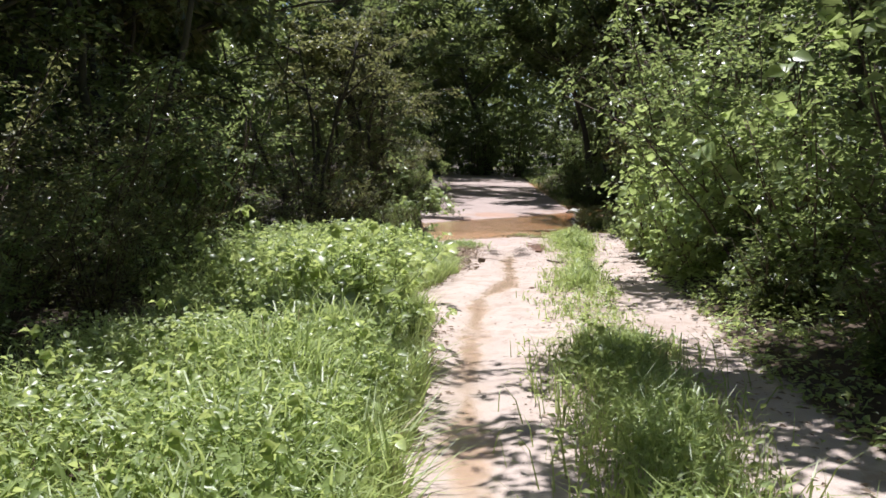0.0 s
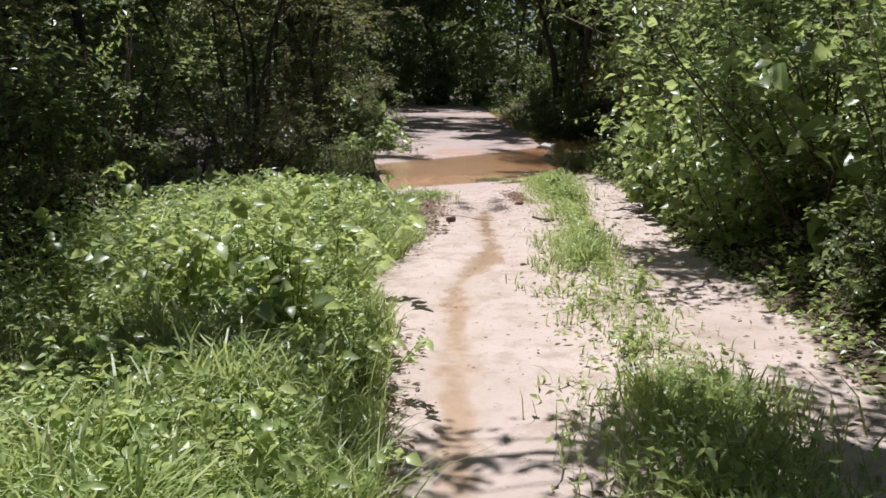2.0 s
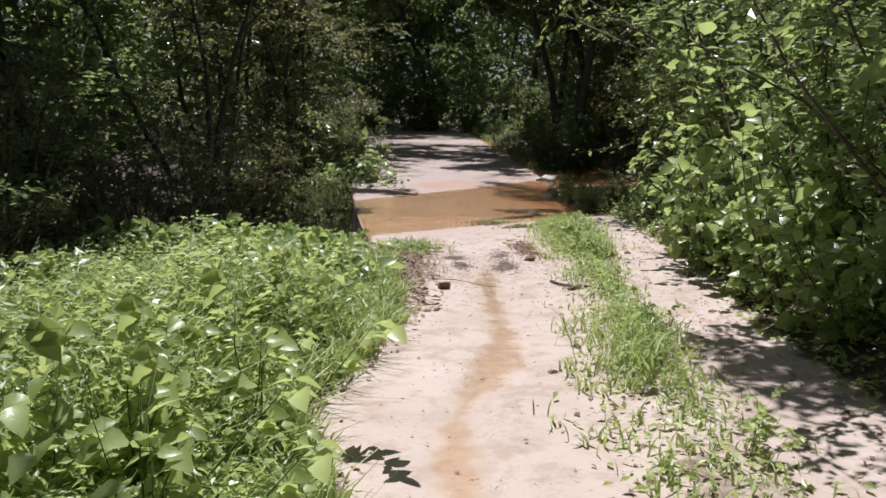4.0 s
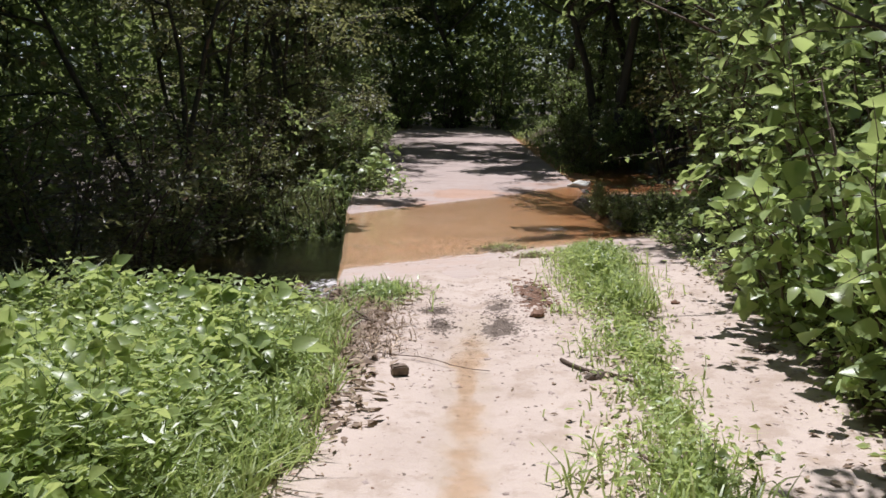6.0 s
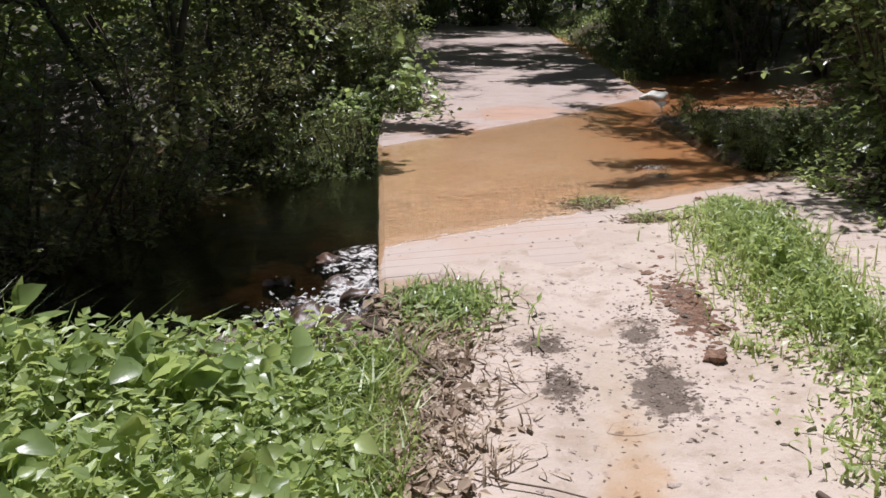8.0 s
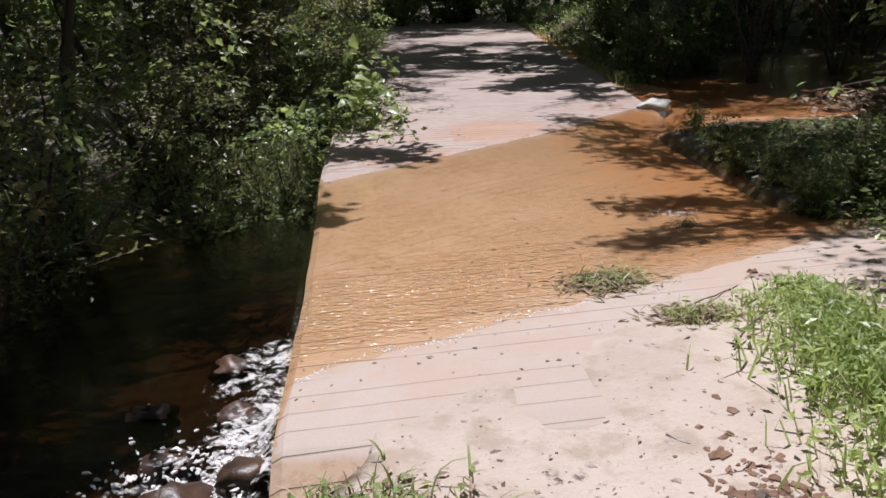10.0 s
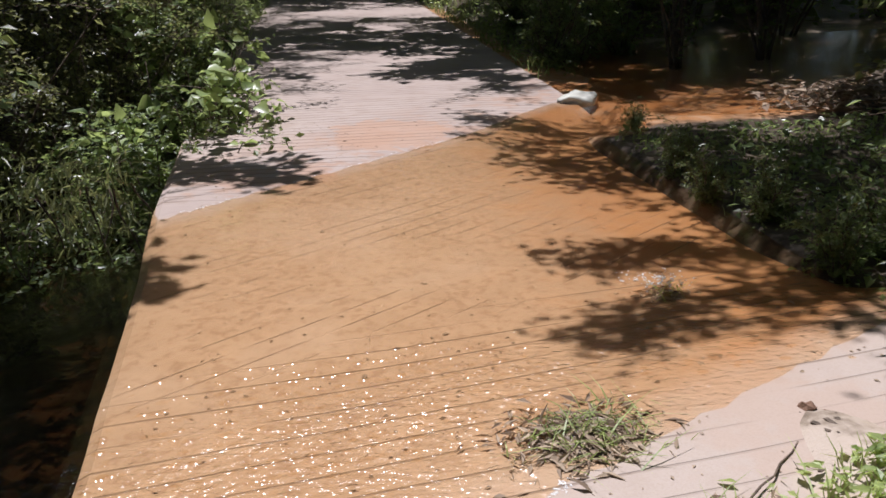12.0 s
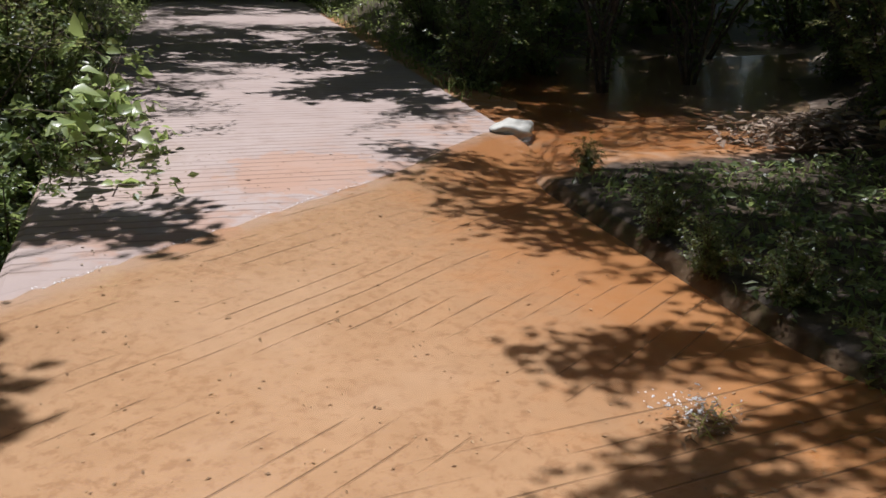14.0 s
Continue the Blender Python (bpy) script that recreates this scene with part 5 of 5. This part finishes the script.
def pool_bank_grass():
    """Half-dead grass and drift lying on the lip between track and pool."""
    rg = np.random.default_rng(53)
    x, y = rg.normal(0.28, 0.14, 520), rg.normal(12.58, 0.16, 520)
    one = arching(put(x, y), rg.uniform(0.06, 0.2, 520), rg.uniform(0.003, 0.006, 520), rg, 1.1)
    P = put(x, y) + np.stack([0 * x, 0 * x, rg.uniform(0.01, 0.08, 520)], -1)
    Ls = rg.uniform(0.03, 0.08, 520)
    two = leaf_arrays(P, scatter(rg, 520, (1, 1, 0.3)), scatter(rg, 520, (0.4, 0.4, 0.2)) + np.array([0, 0, 1.0]), Ls, Ls * 0.45)
    tagged(mesh_part("lip_grass", npmesh("lip_grass", *join([one, two]), LEAF_PALE)), "low mat of green weeds at the slab's corner", "weed", kind="stuff")
    n = 900
    y = rg.uniform(11.0, 12.95, n)
    x = rg.normal(0.24, 0.17, n)
    tagged(mesh_part("lip_straw", npmesh("lip_straw", *arching(put(x, y), rg.uniform(0.05, 0.16, n), rg.uniform(0.002, 0.005, n), rg, 1.6), DRYLEAF)),
           "flattened straw lying on the pool's lip", "straw", kind="stuff")


pool_bank_grass()


# ---- loose things on the track ----
def lump(rng, size, rough=0.25, cuts=2, squash=0.7):
    """An uneven stone or clod."""
    bm = bmesh.new()
    bmesh.ops.create_icosphere(bm, subdivisions=cuts, radius=size)
    off = Vector(rng.uniform(-50, 50, 3))
    for v in bm.verts:
        d = v.co.normalized()
        v.co *= 1 + rough * noise.noise(d * 1.6 + off) * 1.6 + rough * 0.5 * noise.noise(d * 4.5 + off)
        v.co.z *= squash
    return bm


def block(rng, sx, sy, sz):
    """A broken, angular stone with worn edges."""
    bm = bmesh.new()
    bmesh.ops.create_cube(bm, size=1)
    bmesh.ops.scale(bm, vec=(sx, sy, sz), verts=bm.verts)
    bmesh.ops.bevel(bm, geom=bm.edges[:], offset=min(sx, sz) * 0.14, segments=2, affect='EDGES')
    bmesh.ops.subdivide_edges(bm, edges=[e for e in bm.edges if e.calc_length() > 0.04], cuts=2, use_grid_fill=True)
    off = Vector(rng.uniform(-50, 50, 3))
    for v in bm.verts:
        v.co += Vector((noise.noise(v.co * 14 + off), noise.noise(v.co * 14 + off * 2), noise.noise(v.co * 14 - off))) * 0.012
        v.co.x *= 1 - 1.2 * (v.co.z + sz / 2)
    return bm


def settle(ob, x, y, turn=0.0, sink=0.0, tilt=0.0, size=1.0):
    ob.matrix_basis = pose(x, y, float(ground_z(np.array(float(x)), np.array(float(y)))) - sink, tilt, 0, turn) @ Matrix.Scale(size, 4)
    return ob


def bits(places, sizes, rng, mat, name, label, category, stretch=1.5, squash=0.8, rough=0.7):
    """Many small lumps joined into one mesh."""
    kinds = []
    for _ in range(10):
        bm = lump(rng, 1.0, rough, 1, squash)
        kinds.append((np.array([tuple(q.co) for q in bm.verts]), np.array([[q.index for q in fc.verts] for fc in bm.faces])))
        bm.free()
    out = []
    for p, s in zip(places, sizes):
        v, f = kinds[rng.integers(10)]
        t = rng.uniform(0, 6.28)
        R = np.array([[math.cos(t), -math.sin(t), 0], [math.sin(t), math.cos(t), 0], [0, 0, 1]])
        out.append(((v * np.array([rng.uniform(0.8, stretch), 1, 1])) @ R.T * s + p, [f]))
    tagged(mesh_part(name, npmesh(name, *join(out), mat)), label, category, kind="stuff")


d = np.random.default_rng(61)
tagged(settle(part("stone", block(d, 0.085, 0.07, 0.056), STONE), 0.51, 10.72, 15, -0.022), "angular brown stone lying on the sand", "stone")
tagged(settle(part("clod", lump(d, 0.05, 0.4), CLAY), 1.41, 11.88, 0, -0.01), "reddish clay clod on the sand", "clod")
for k, (x, y, s) in enumerate(((1.44, 12.75, 0.024), (1.5, 12.52, 0.03), (1.42, 12.35, 0.022), (1.55, 12.2, 0.028), (1.47, 12.62, 0.02), (1.38, 12.5, 0.018), (1.52, 12.36, 0.02), (1.62, 14.35, 0.025), (2.62, 11.0, 0.05), (2.45, 12.2, 0.035), (1.55, 10.6, 0.05), (1.72, 10.3, 0.04), (2.55, 14.35, 0.04), (0.08, 11.35, 0.05), (2.85, 14.75, 0.045), (2.2, 14.75, 0.03), (1.2, 9.1, 0.03), (0.95, 8.6, 0.025))):
    tagged(settle(part("clod", lump(d, s, 0.4), CLAY if k % 2 else MUD), x, y, k * 40, 0.0), "small dark clod of earth on the sand", "clod", "clods on the track")


def crumbs(name, label, cx, cy, rx, ry, n, mat, seed, size=(0.002, 0.009)):
    """A churned patch: many little lumps pressed into the sand."""
    rg = np.random.default_rng(seed)
    x, y = rg.normal(cx, rx, n), rg.normal(cy, ry, n)
    s = rg.uniform(*size, n) * rg.uniform(0.3, 1.0, n)
    bits(np.stack([x, y, ground_z(x, y) - 0.15 * s], -1), s, rg, mat, name, label, "mud", 1.9, 0.5)


crumbs("churned_mud", "dark churned mud on the pale sand", 0.72, 12.12, 0.09, 0.07, 380, MUD, 71, (0.003, 0.013))
crumbs("churned_mud", "dark churned mud on the pale sand", 0.75, 11.7, 0.05, 0.13, 300, MUD, 72, (0.003, 0.013))
crumbs("churned_mud", "dark churned mud on the pale sand", 1.14, 11.65, 0.08, 0.17, 600, MUD, 73, (0.003, 0.013))
crumbs("churned_mud", "dark churned mud on the pale sand", 1.17, 12.2, 0.08, 0.2, 320, MUD, 78, (0.003, 0.013))
crumbs("churned_mud", "reddish churned clay beside the grass strip", 1.46, 12.5, 0.07, 0.24, 520, CLAY, 74, (0.005, 0.026))
crumbs("churned_mud", "dark earth crumbs at the shore", 2.45, 14.3, 0.3, 0.45, 260, MUD, 75, (0.004, 0.022))
crumbs("churned_mud", "dark crumbs of earth under the drift", 0.3, 12.1, 0.12, 0.5, 160, CLAY, 79, (0.004, 0.018))
crumbs("sand_lumps", "small pale lumps of churned damp sand", 1.1, 11.9, 0.6, 0.8, 800, PALE_SAND, 140, (0.004, 0.022))
crumbs("sand_lumps", "small pale lumps of churned damp sand", 2.4, 11.6, 0.25, 1.6, 420, PALE_SAND, 141, (0.004, 0.02))
crumbs("sand_lumps", "small pale lumps of churned damp sand", 0.6, 8.6, 0.5, 1.8, 420, PALE_SAND, 142, (0.003, 0.014))
crumbs("sand_crumbs", "dark bits of earth strewn over the damp sand", 1.1, 12.0, 0.7, 0.9, 620, MUD, 143, (0.003, 0.012))
crumbs("sand_crumbs", "scattered small bits of earth on the sand", 0.6, 9.5, 0.55, 3.0, 420, CLAY, 76, (0.003, 0.010))
crumbs("sand_crumbs", "scattered small bits of earth on the sand", 2.2, 10.5, 0.3, 2.6, 260, CLAY, 77, (0.003, 0.011))


def litter(name, label, x, y, mat, size, seed, lift=0.008):
    rg = np.random.default_rng(seed)
    P = np.stack([x, y, ground_z(x, y) + lift * rg.uniform(0.3, 2.0, len(x))], -1)
    Ls = rg.uniform(*size, len(x))
    arr = leaf_arrays(P, scatter(rg, len(x), (1, 1, 0.12)), scatter(rg, len(x), (0.3, 0.3, 0.1)) + np.array([0, 0, 1.0]), Ls, Ls * rg.uniform(0.25, 0.6, len(x)))
    tagged(mesh_part(name, npmesh(name, *arr, mat)), label, "litter", kind="stuff")


# dead leaves along the edges of the track
y = d.uniform(3, 13, 1000)
x = lerp(y, EDGE_L) + np.abs(d.normal(0, 0.11, 1000)) - 0.05
litter("leaf_litter", "dry brown leaves along the track's edge", x, y, DRYLEAF, (0.02, 0.07), 81)
y = d.uniform(2, 15, 1300)
x = lerp(y, EDGE_R) + d.normal(0.15, 0.28, 1300)
litter("leaf_litter", "dry brown leaves along the track's edge", x, y, DRYLEAF, (0.02, 0.06), 82)
y = d.uniform(3, 14, 380)
x = lerp(y, STRIP_L) + d.normal(0.1, 0.16, 380)
litter("leaf_litter", "withered leaves beside the grass strip", x, y, DRYLEAF, (0.02, 0.06), 83)
x, y = d.uniform(-0.1, 2.7, 200), d.uniform(4, 13.4, 200)
litter("leaf_litter", "few dry bits of leaf on the sand", x, y, DRYLEAF, (0.012, 0.04), 84)
x, y = d.normal(5.5, 0.3, 900), d.normal(19.5, 0.35, 900)
litter("leaf_pile", "pale heap of dry leaves on the bank", x, y, DRYLEAF, (0.06, 0.14), 85, 0.12)
x, y = d.normal(0.12, 0.16, 900), d.uniform(10.0, 12.7, 900)
litter("drift_litter", "drifted dry stalks and leaves by the grass", x, y, DRYLEAF, (0.03, 0.11), 86, 0.02)


def stick(x0, y0, x1, y1, rad, label, name="stick", lift=0.0, mat=None, bow=0.02, seed=1):
    rg = np.random.default_rng(seed)
    k = 9
    f = np.linspace(0, 1, k)
    x, y = x0 + (x1 - x0) * f + rg.normal(0, bow * 0.4, k), y0 + (y1 - y0) * f + rg.normal(0, bow * 0.4, k)
    z = ground_z(x, y) + rad + lift * np.sin(f * 3.1) + np.abs(rg.normal(0, bow * 0.2, k))
    tagged(mesh_part(name, npmesh(name, *tube(np.stack([x, y, z], -1), np.linspace(rad, rad * 0.5, k), 6), mat or TWIG, True)), label, name)


stick(0.20, 11.15, 1.0, 10.78, 0.004, "thin bare twig lying across the sand", seed=2, lift=0.02)
stick(-0.12, 12.35, 0.32, 11.72, 0.014, "dark fallen branch on the lip of the pool", seed=3, lift=0.05)
stick(0.02, 11.95, 0.45, 11.6, 0.010, "dark fallen branch on the lip of the pool", seed=4, lift=0.03)
stick(1.42, 10.9, 1.78, 10.25, 0.012, "fallen stick at the grass strip", seed=5)
stick(1.55, 14.15, 2.05, 14.55, 0.005, "thin twig on the wet sand", seed=6, lift=0.03)
stick(1.72, 13.75, 2.1, 14.12, 0.005, "thin pale stalk on the concrete", seed=7, lift=0.05)
stick(1.5, 9.6, 1.6, 9.2, 0.007, "pale dry stick in the grass", seed=9, lift=0.02)


# ---- at the ford ----
def drift_clump(x, y, r, n, seed, label):
    """Uprooted grass stranded on the concrete."""
    rg = np.random.default_rng(seed)
    z0 = float(slab_top(np.array(x), np.array(y)))
    root = new("drift_clump")
    root.matrix_basis = pose(x, y, z0)
    px, py = rg.normal(0, r * 0.5, n), rg.normal(0, r * 0.36, n)
    P = np.stack([px, py, 0.005 + 0.35 * np.maximum(0, r * 0.45 - np.hypot(px, py) * 0.5) * rg.uniform(0, 1, n)], -1)
    mesh_part("grass_tuft", npmesh("grass_tuft", *blades(P[: n // 2], rg.uniform(0.02, 0.07, n // 2), rg.uniform(0.002, 0.004, n // 2), rg, 2.6), GRASS), root, "wilted green grass")
    m = n * 2
    qx, qy = rg.normal(0, r * 0.5, m), rg.normal(0, r * 0.36, m)
    P2 = np.stack([qx, qy, 0.004 + 0.3 * np.maximum(0, r * 0.5 - np.hypot(qx, qy) * 0.6) * rg.uniform(0, 1, m)], -1)
    Ls = rg.uniform(0.03, 0.09, m)
    mesh_part("dead_leaves", npmesh("dead_leaves", *leaf_arrays(P2, scatter(rg, m, (1, 1, 0.15)), scatter(rg, m, (0.4, 0.4, 0.1)) + np.array([0, 0, 1.0]), Ls, Ls * 0.25), DRYLEAF), root, "dry stalks")
    bm = lump(rg, r * 0.42, 0.5, 3, 0.16)
    part("silt", bm, PALE_SAND, root, "lump of drying silt", True)
    tagged(root, label, "plant debris", "debris on the ford")


drift_clump(1.42, 14.75, 0.25, 330, 91, "stranded clump of wilted grass on the wet concrete")
drift_clump(1.72, 14.15, 0.2, 240, 92, "stranded clump of wilted grass and silt")
drift_clump(2.2, 15.9, 0.13, 40, 93, "small snag of debris in the shallow water")


def foam_patch():
    """White water where the stream drops off the slab's corner, among wet rocks."""
    rg = np.random.default_rng(95)
    for k, (x, y, z, s) in enumerate(((-0.30, 13.05, -0.42, 0.14), (-0.55, 13.35, -0.5, 0.18), (-0.26, 13.45, -0.36, 0.11), (-0.9, 13.1, -0.55, 0.2), (-0.35, 12.75, -0.4, 0.15), (-0.75, 13.9, -0.6, 0.14), (-1.3, 13.3, -0.6, 0.17), (-0.5, 14.3, -0.58, 0.11), (-0.65, 14.9, -0.6, 0.12), (-0.95, 14.4, -0.6, 0.12), (-0.35, 13.9, -0.56, 0.1))):
        ob = part("rock", lump(rg, s, 0.35, 3, 0.75), WETROCK, None, "", True)
        ob.matrix_basis = pose(x, y, z + 0.14, 0, 0, k * 50)
        tagged(ob, "dark wet rock at the foot of the slab", "rock", "rocks below the ford")
    xs, ys = np.linspace(-1.9, -0.05, 90), np.linspace(12.85, 16.0, 130)
    V, F = sheet(xs, ys, lambda x, y: -0.355 + 0.22 * np.exp(-((x + 0.16) / 0.12) ** 2) * smooth(12.95, 13.3, y) * smooth(14.4, 13.6, y) + 0.035 * wave_noise(x, y, 16, 60) + 0.02 * wave_noise(x, y, 40, 61))
    me = npmesh("white_water", V, F, WHITE_WATER, True)
    x, y = V[:, 0], V[:, 1]
    near = np.exp(-((x + 0.35) / 0.42) ** 2) * smooth(12.9, 13.2, y) * smooth(15.9, 14.7, y)
    tongue = np.exp(-((y - 13.5 + 0.25 * (x + 0.4)) / 0.2) ** 2) * smooth(-1.9, -0.6, x)
    me.attributes.new("foam", 'FLOAT', 'POINT').data.foreach_set("value", (0.47 * np.maximum(near, 0.9 * tongue)).astype(np.float32))
    tagged(mesh_part("white_water", me), "white water tumbling off the slab's corner", "water", kind="structure")
    n = 900
    f = rg.uniform(0, 1, n)
    x, y = -0.2 - 0.9 * f * rg.uniform(0.2, 1, n), 13.3 + rg.normal(0.05, 0.18, n) + 0.7 * f * rg.uniform(-0.1, 1, n)
    bits(np.stack([x, y, -0.37 + 0.2 * np.exp(-((x + 0.25) / 0.2) ** 2) * rg.uniform(0.2, 1, n)], -1), rg.uniform(0.003, 0.014, n), rg, FOAM, "foam", "white flecks of foam below the slab", "foam", 2.0, 0.6)


foam_patch()
ob = part("pale_stone", lump(d, 0.2, 0.3, 3, 0.42), PALE_STONE, None, "", True)
ob.matrix_basis = pose(3.38, 20.85, 0.02, 0, 0, 20)
tagged(ob, "pale grey stone at the pool's edge", "stone")


def hanging_root(x, y, z, drop, seed):
    rg = np.random.default_rng(seed)
    p = wander((x, y, z), (rg.normal(0.1, 0.15), rg.normal(-0.1, 0.15), -1), drop, 8, rg, 0.12, -0.05)
    tagged(mesh_part("hanging_root", npmesh("hanging_root", *tube(p, np.linspace(0.008, 0.003, 9), 5), TWIG, True)), "thin pale root hanging over the dark pool", "root", "roots over the pool")


for k, (x, y, z, dr) in enumerate(((-0.62, 17.6, 0.25, 0.75), (-0.8, 17.7, 0.25, 0.55), (-1.0, 17.4, 0.3, 0.6), (-0.7, 17.8, 0.2, 0.4), (-1.3, 17.5, 0.3, 0.7), (-0.58, 17.9, 0.2, 0.45), (-1.6, 17.4, 0.3, 0.6))):
    hanging_root(x, y, z, dr, 100 + k)


def bank_curtain():
    """Grass and weeds hanging off the far bank over the pool, beside the slab."""
    rg = np.random.default_rng(97)
    n = 1000
    x = -0.6 - np.abs(rg.normal(0, 0.9, n))
    y = 18.0 + rg.normal(0, 0.28, n) - 0.1 * x
    P = np.stack([x, y, rg.uniform(-0.15, 0.35, n)], -1)
    D = np.stack([rg.normal(0, 0.4, n), rg.normal(-0.5, 0.4, n), rg.normal(-0.5, 0.5, n)], -1)
    Ls = rg.uniform(0.04, 0.15, n)
    tagged(mesh_part("bank_curtain", npmesh("bank_curtain", *leaf_arrays(P, D, scatter(rg, n, (0.5, 0.5, 0.3)) + np.array([0, -0.4, 0.8]), Ls, Ls * 0.14), LEAF_OLIVE)),
           "grass hanging over the dark pool's bank", "grass", kind="stuff")


bank_curtain()

# twiggy saplings standing in the shaded upper pool
SAPLING = [bush(r, 2.6, 0.9, 6, 5, 5, 0.09, LEAF_TREE, False, 0.6, (0.45, 0.65), 0.03), bush(r, 2.2, 0.8, 5, 5, 5, 0.09, LEAF_TREE, False, 0.6, (0.45, 0.65), 0.025)]
for k, (x, y, s) in enumerate(((6.3, 25.2, 1.1), (7.4, 26.8, 1.2), (5.6, 23.3, 0.9), (8.6, 25.8, 1.2), (7.0, 23.6, 1.0), (9.6, 28.4, 1.2))):
    plant("sapling", SAPLING[k % 2], at(x, y, k * 66, s), "thin dark sapling standing in the shaded pool", "sapling", "saplings in the pool")


def shore_foam_glints():
    """White lumps where the shallow water laps the concrete, for the wet edge's glints, and foam round the snag."""
    rg = np.random.default_rng(98)
    x = rg.uniform(-0.1, 1.3, 260)
    one = np.stack([x, near_shore(x) + 0.03 + 0.04 * np.sin(x * 9) + 0.02 * np.sin(x * 31) + rg.normal(0, 0.014, 260), 0 * x + 0.001], -1)
    x = rg.uniform(-0.3, 1.9, 240)
    two = np.stack([x, far_shore(x) + 0.01 + 0.03 * np.sin(x * 11) + rg.normal(0, 0.014, 240), 0 * x + 0.001], -1)
    three = np.stack([rg.normal(2.17, 0.07, 160), rg.normal(15.93, 0.06, 160), rg.uniform(0, 0.012, 160)], -1)
    bits(np.concatenate([one, two, three]), rg.uniform(0.0015, 0.005, 660), rg, FOAM, "shore_foam_glints", "white lumps standing in for glints and foam along the water's edge", "foam", 3.0, 0.5)


shore_foam_glints()


def ripple_crests():
    """Little standing waves where the thin sheet of water trips over the grooves."""
    rg = np.random.default_rng(99)
    lines_y = np.arange(14.72, 15.5, 0.075)
    n = 300
    x = np.concatenate([rg.choice(np.arange(-0.1, 1.5, 0.16), n - 60) + rg.normal(0, 0.06, n - 60), rg.uniform(1.6, 2.6, 60)])
    y = rg.choice(lines_y, n) + 0.07 * x + rg.normal(0, 0.008, n)
    y[-60:] += 0.15
    k, rings = 10, ((0.35, 0.86), (0.7, 0.48), (1.0, 0.0))
    a = np.linspace(0, 2 * np.pi, k, endpoint=False)
    dome = np.concatenate([[[0, 0, 1.0]]] + [np.stack([np.cos(a) * q, np.sin(a) * q, 0 * a + h], -1) for q, h in rings])
    j = np.arange(k)
    tri = np.stack([0 * j, 1 + j, 1 + (j + 1) % k], -1)
    quad = np.concatenate([np.stack([1 + o + j, 1 + o + k + j, 1 + o + k + (j + 1) % k, 1 + o + (j + 1) % k], -1) for o in (0, k)])
    out = []
    for px, py in zip(x, y):
        w = rg.uniform(0.007, 0.017)
        out.append((dome * np.array([w * rg.uniform(1.0, 1.8), w, w * 0.3]) + np.array([px, py, 0.0005]), [tri, quad]))
    tagged(mesh_part("ripple_crests", npmesh("ripple_crests", *join(out), CREST, True)), "small glinting ripples on the shallow water", "water", kind="stuff")


ripple_crests()
n = 1100
x, y = d.uniform(-0.2, 2.7, n), d.uniform(13.6, 20.5, n)
P = np.stack([x, y, slab_top(x, y) + 0.003], -1)
Ls = d.uniform(0.008, 0.03, n) * (1 + (d.uniform(0, 1, n) > 0.93))
tagged(mesh_part("ford_litter", npmesh("ford_litter", *leaf_arrays(P, scatter(d, n, (1, 1, 0.05)), scatter(d, n, (0.15, 0.15, 0.1)) + np.array([0, 0, 1.0]), Ls, Ls * 0.45), DRYLEAF)),
       "tiny dark bits of leaf lying on the ford", "litter", kind="stuff")
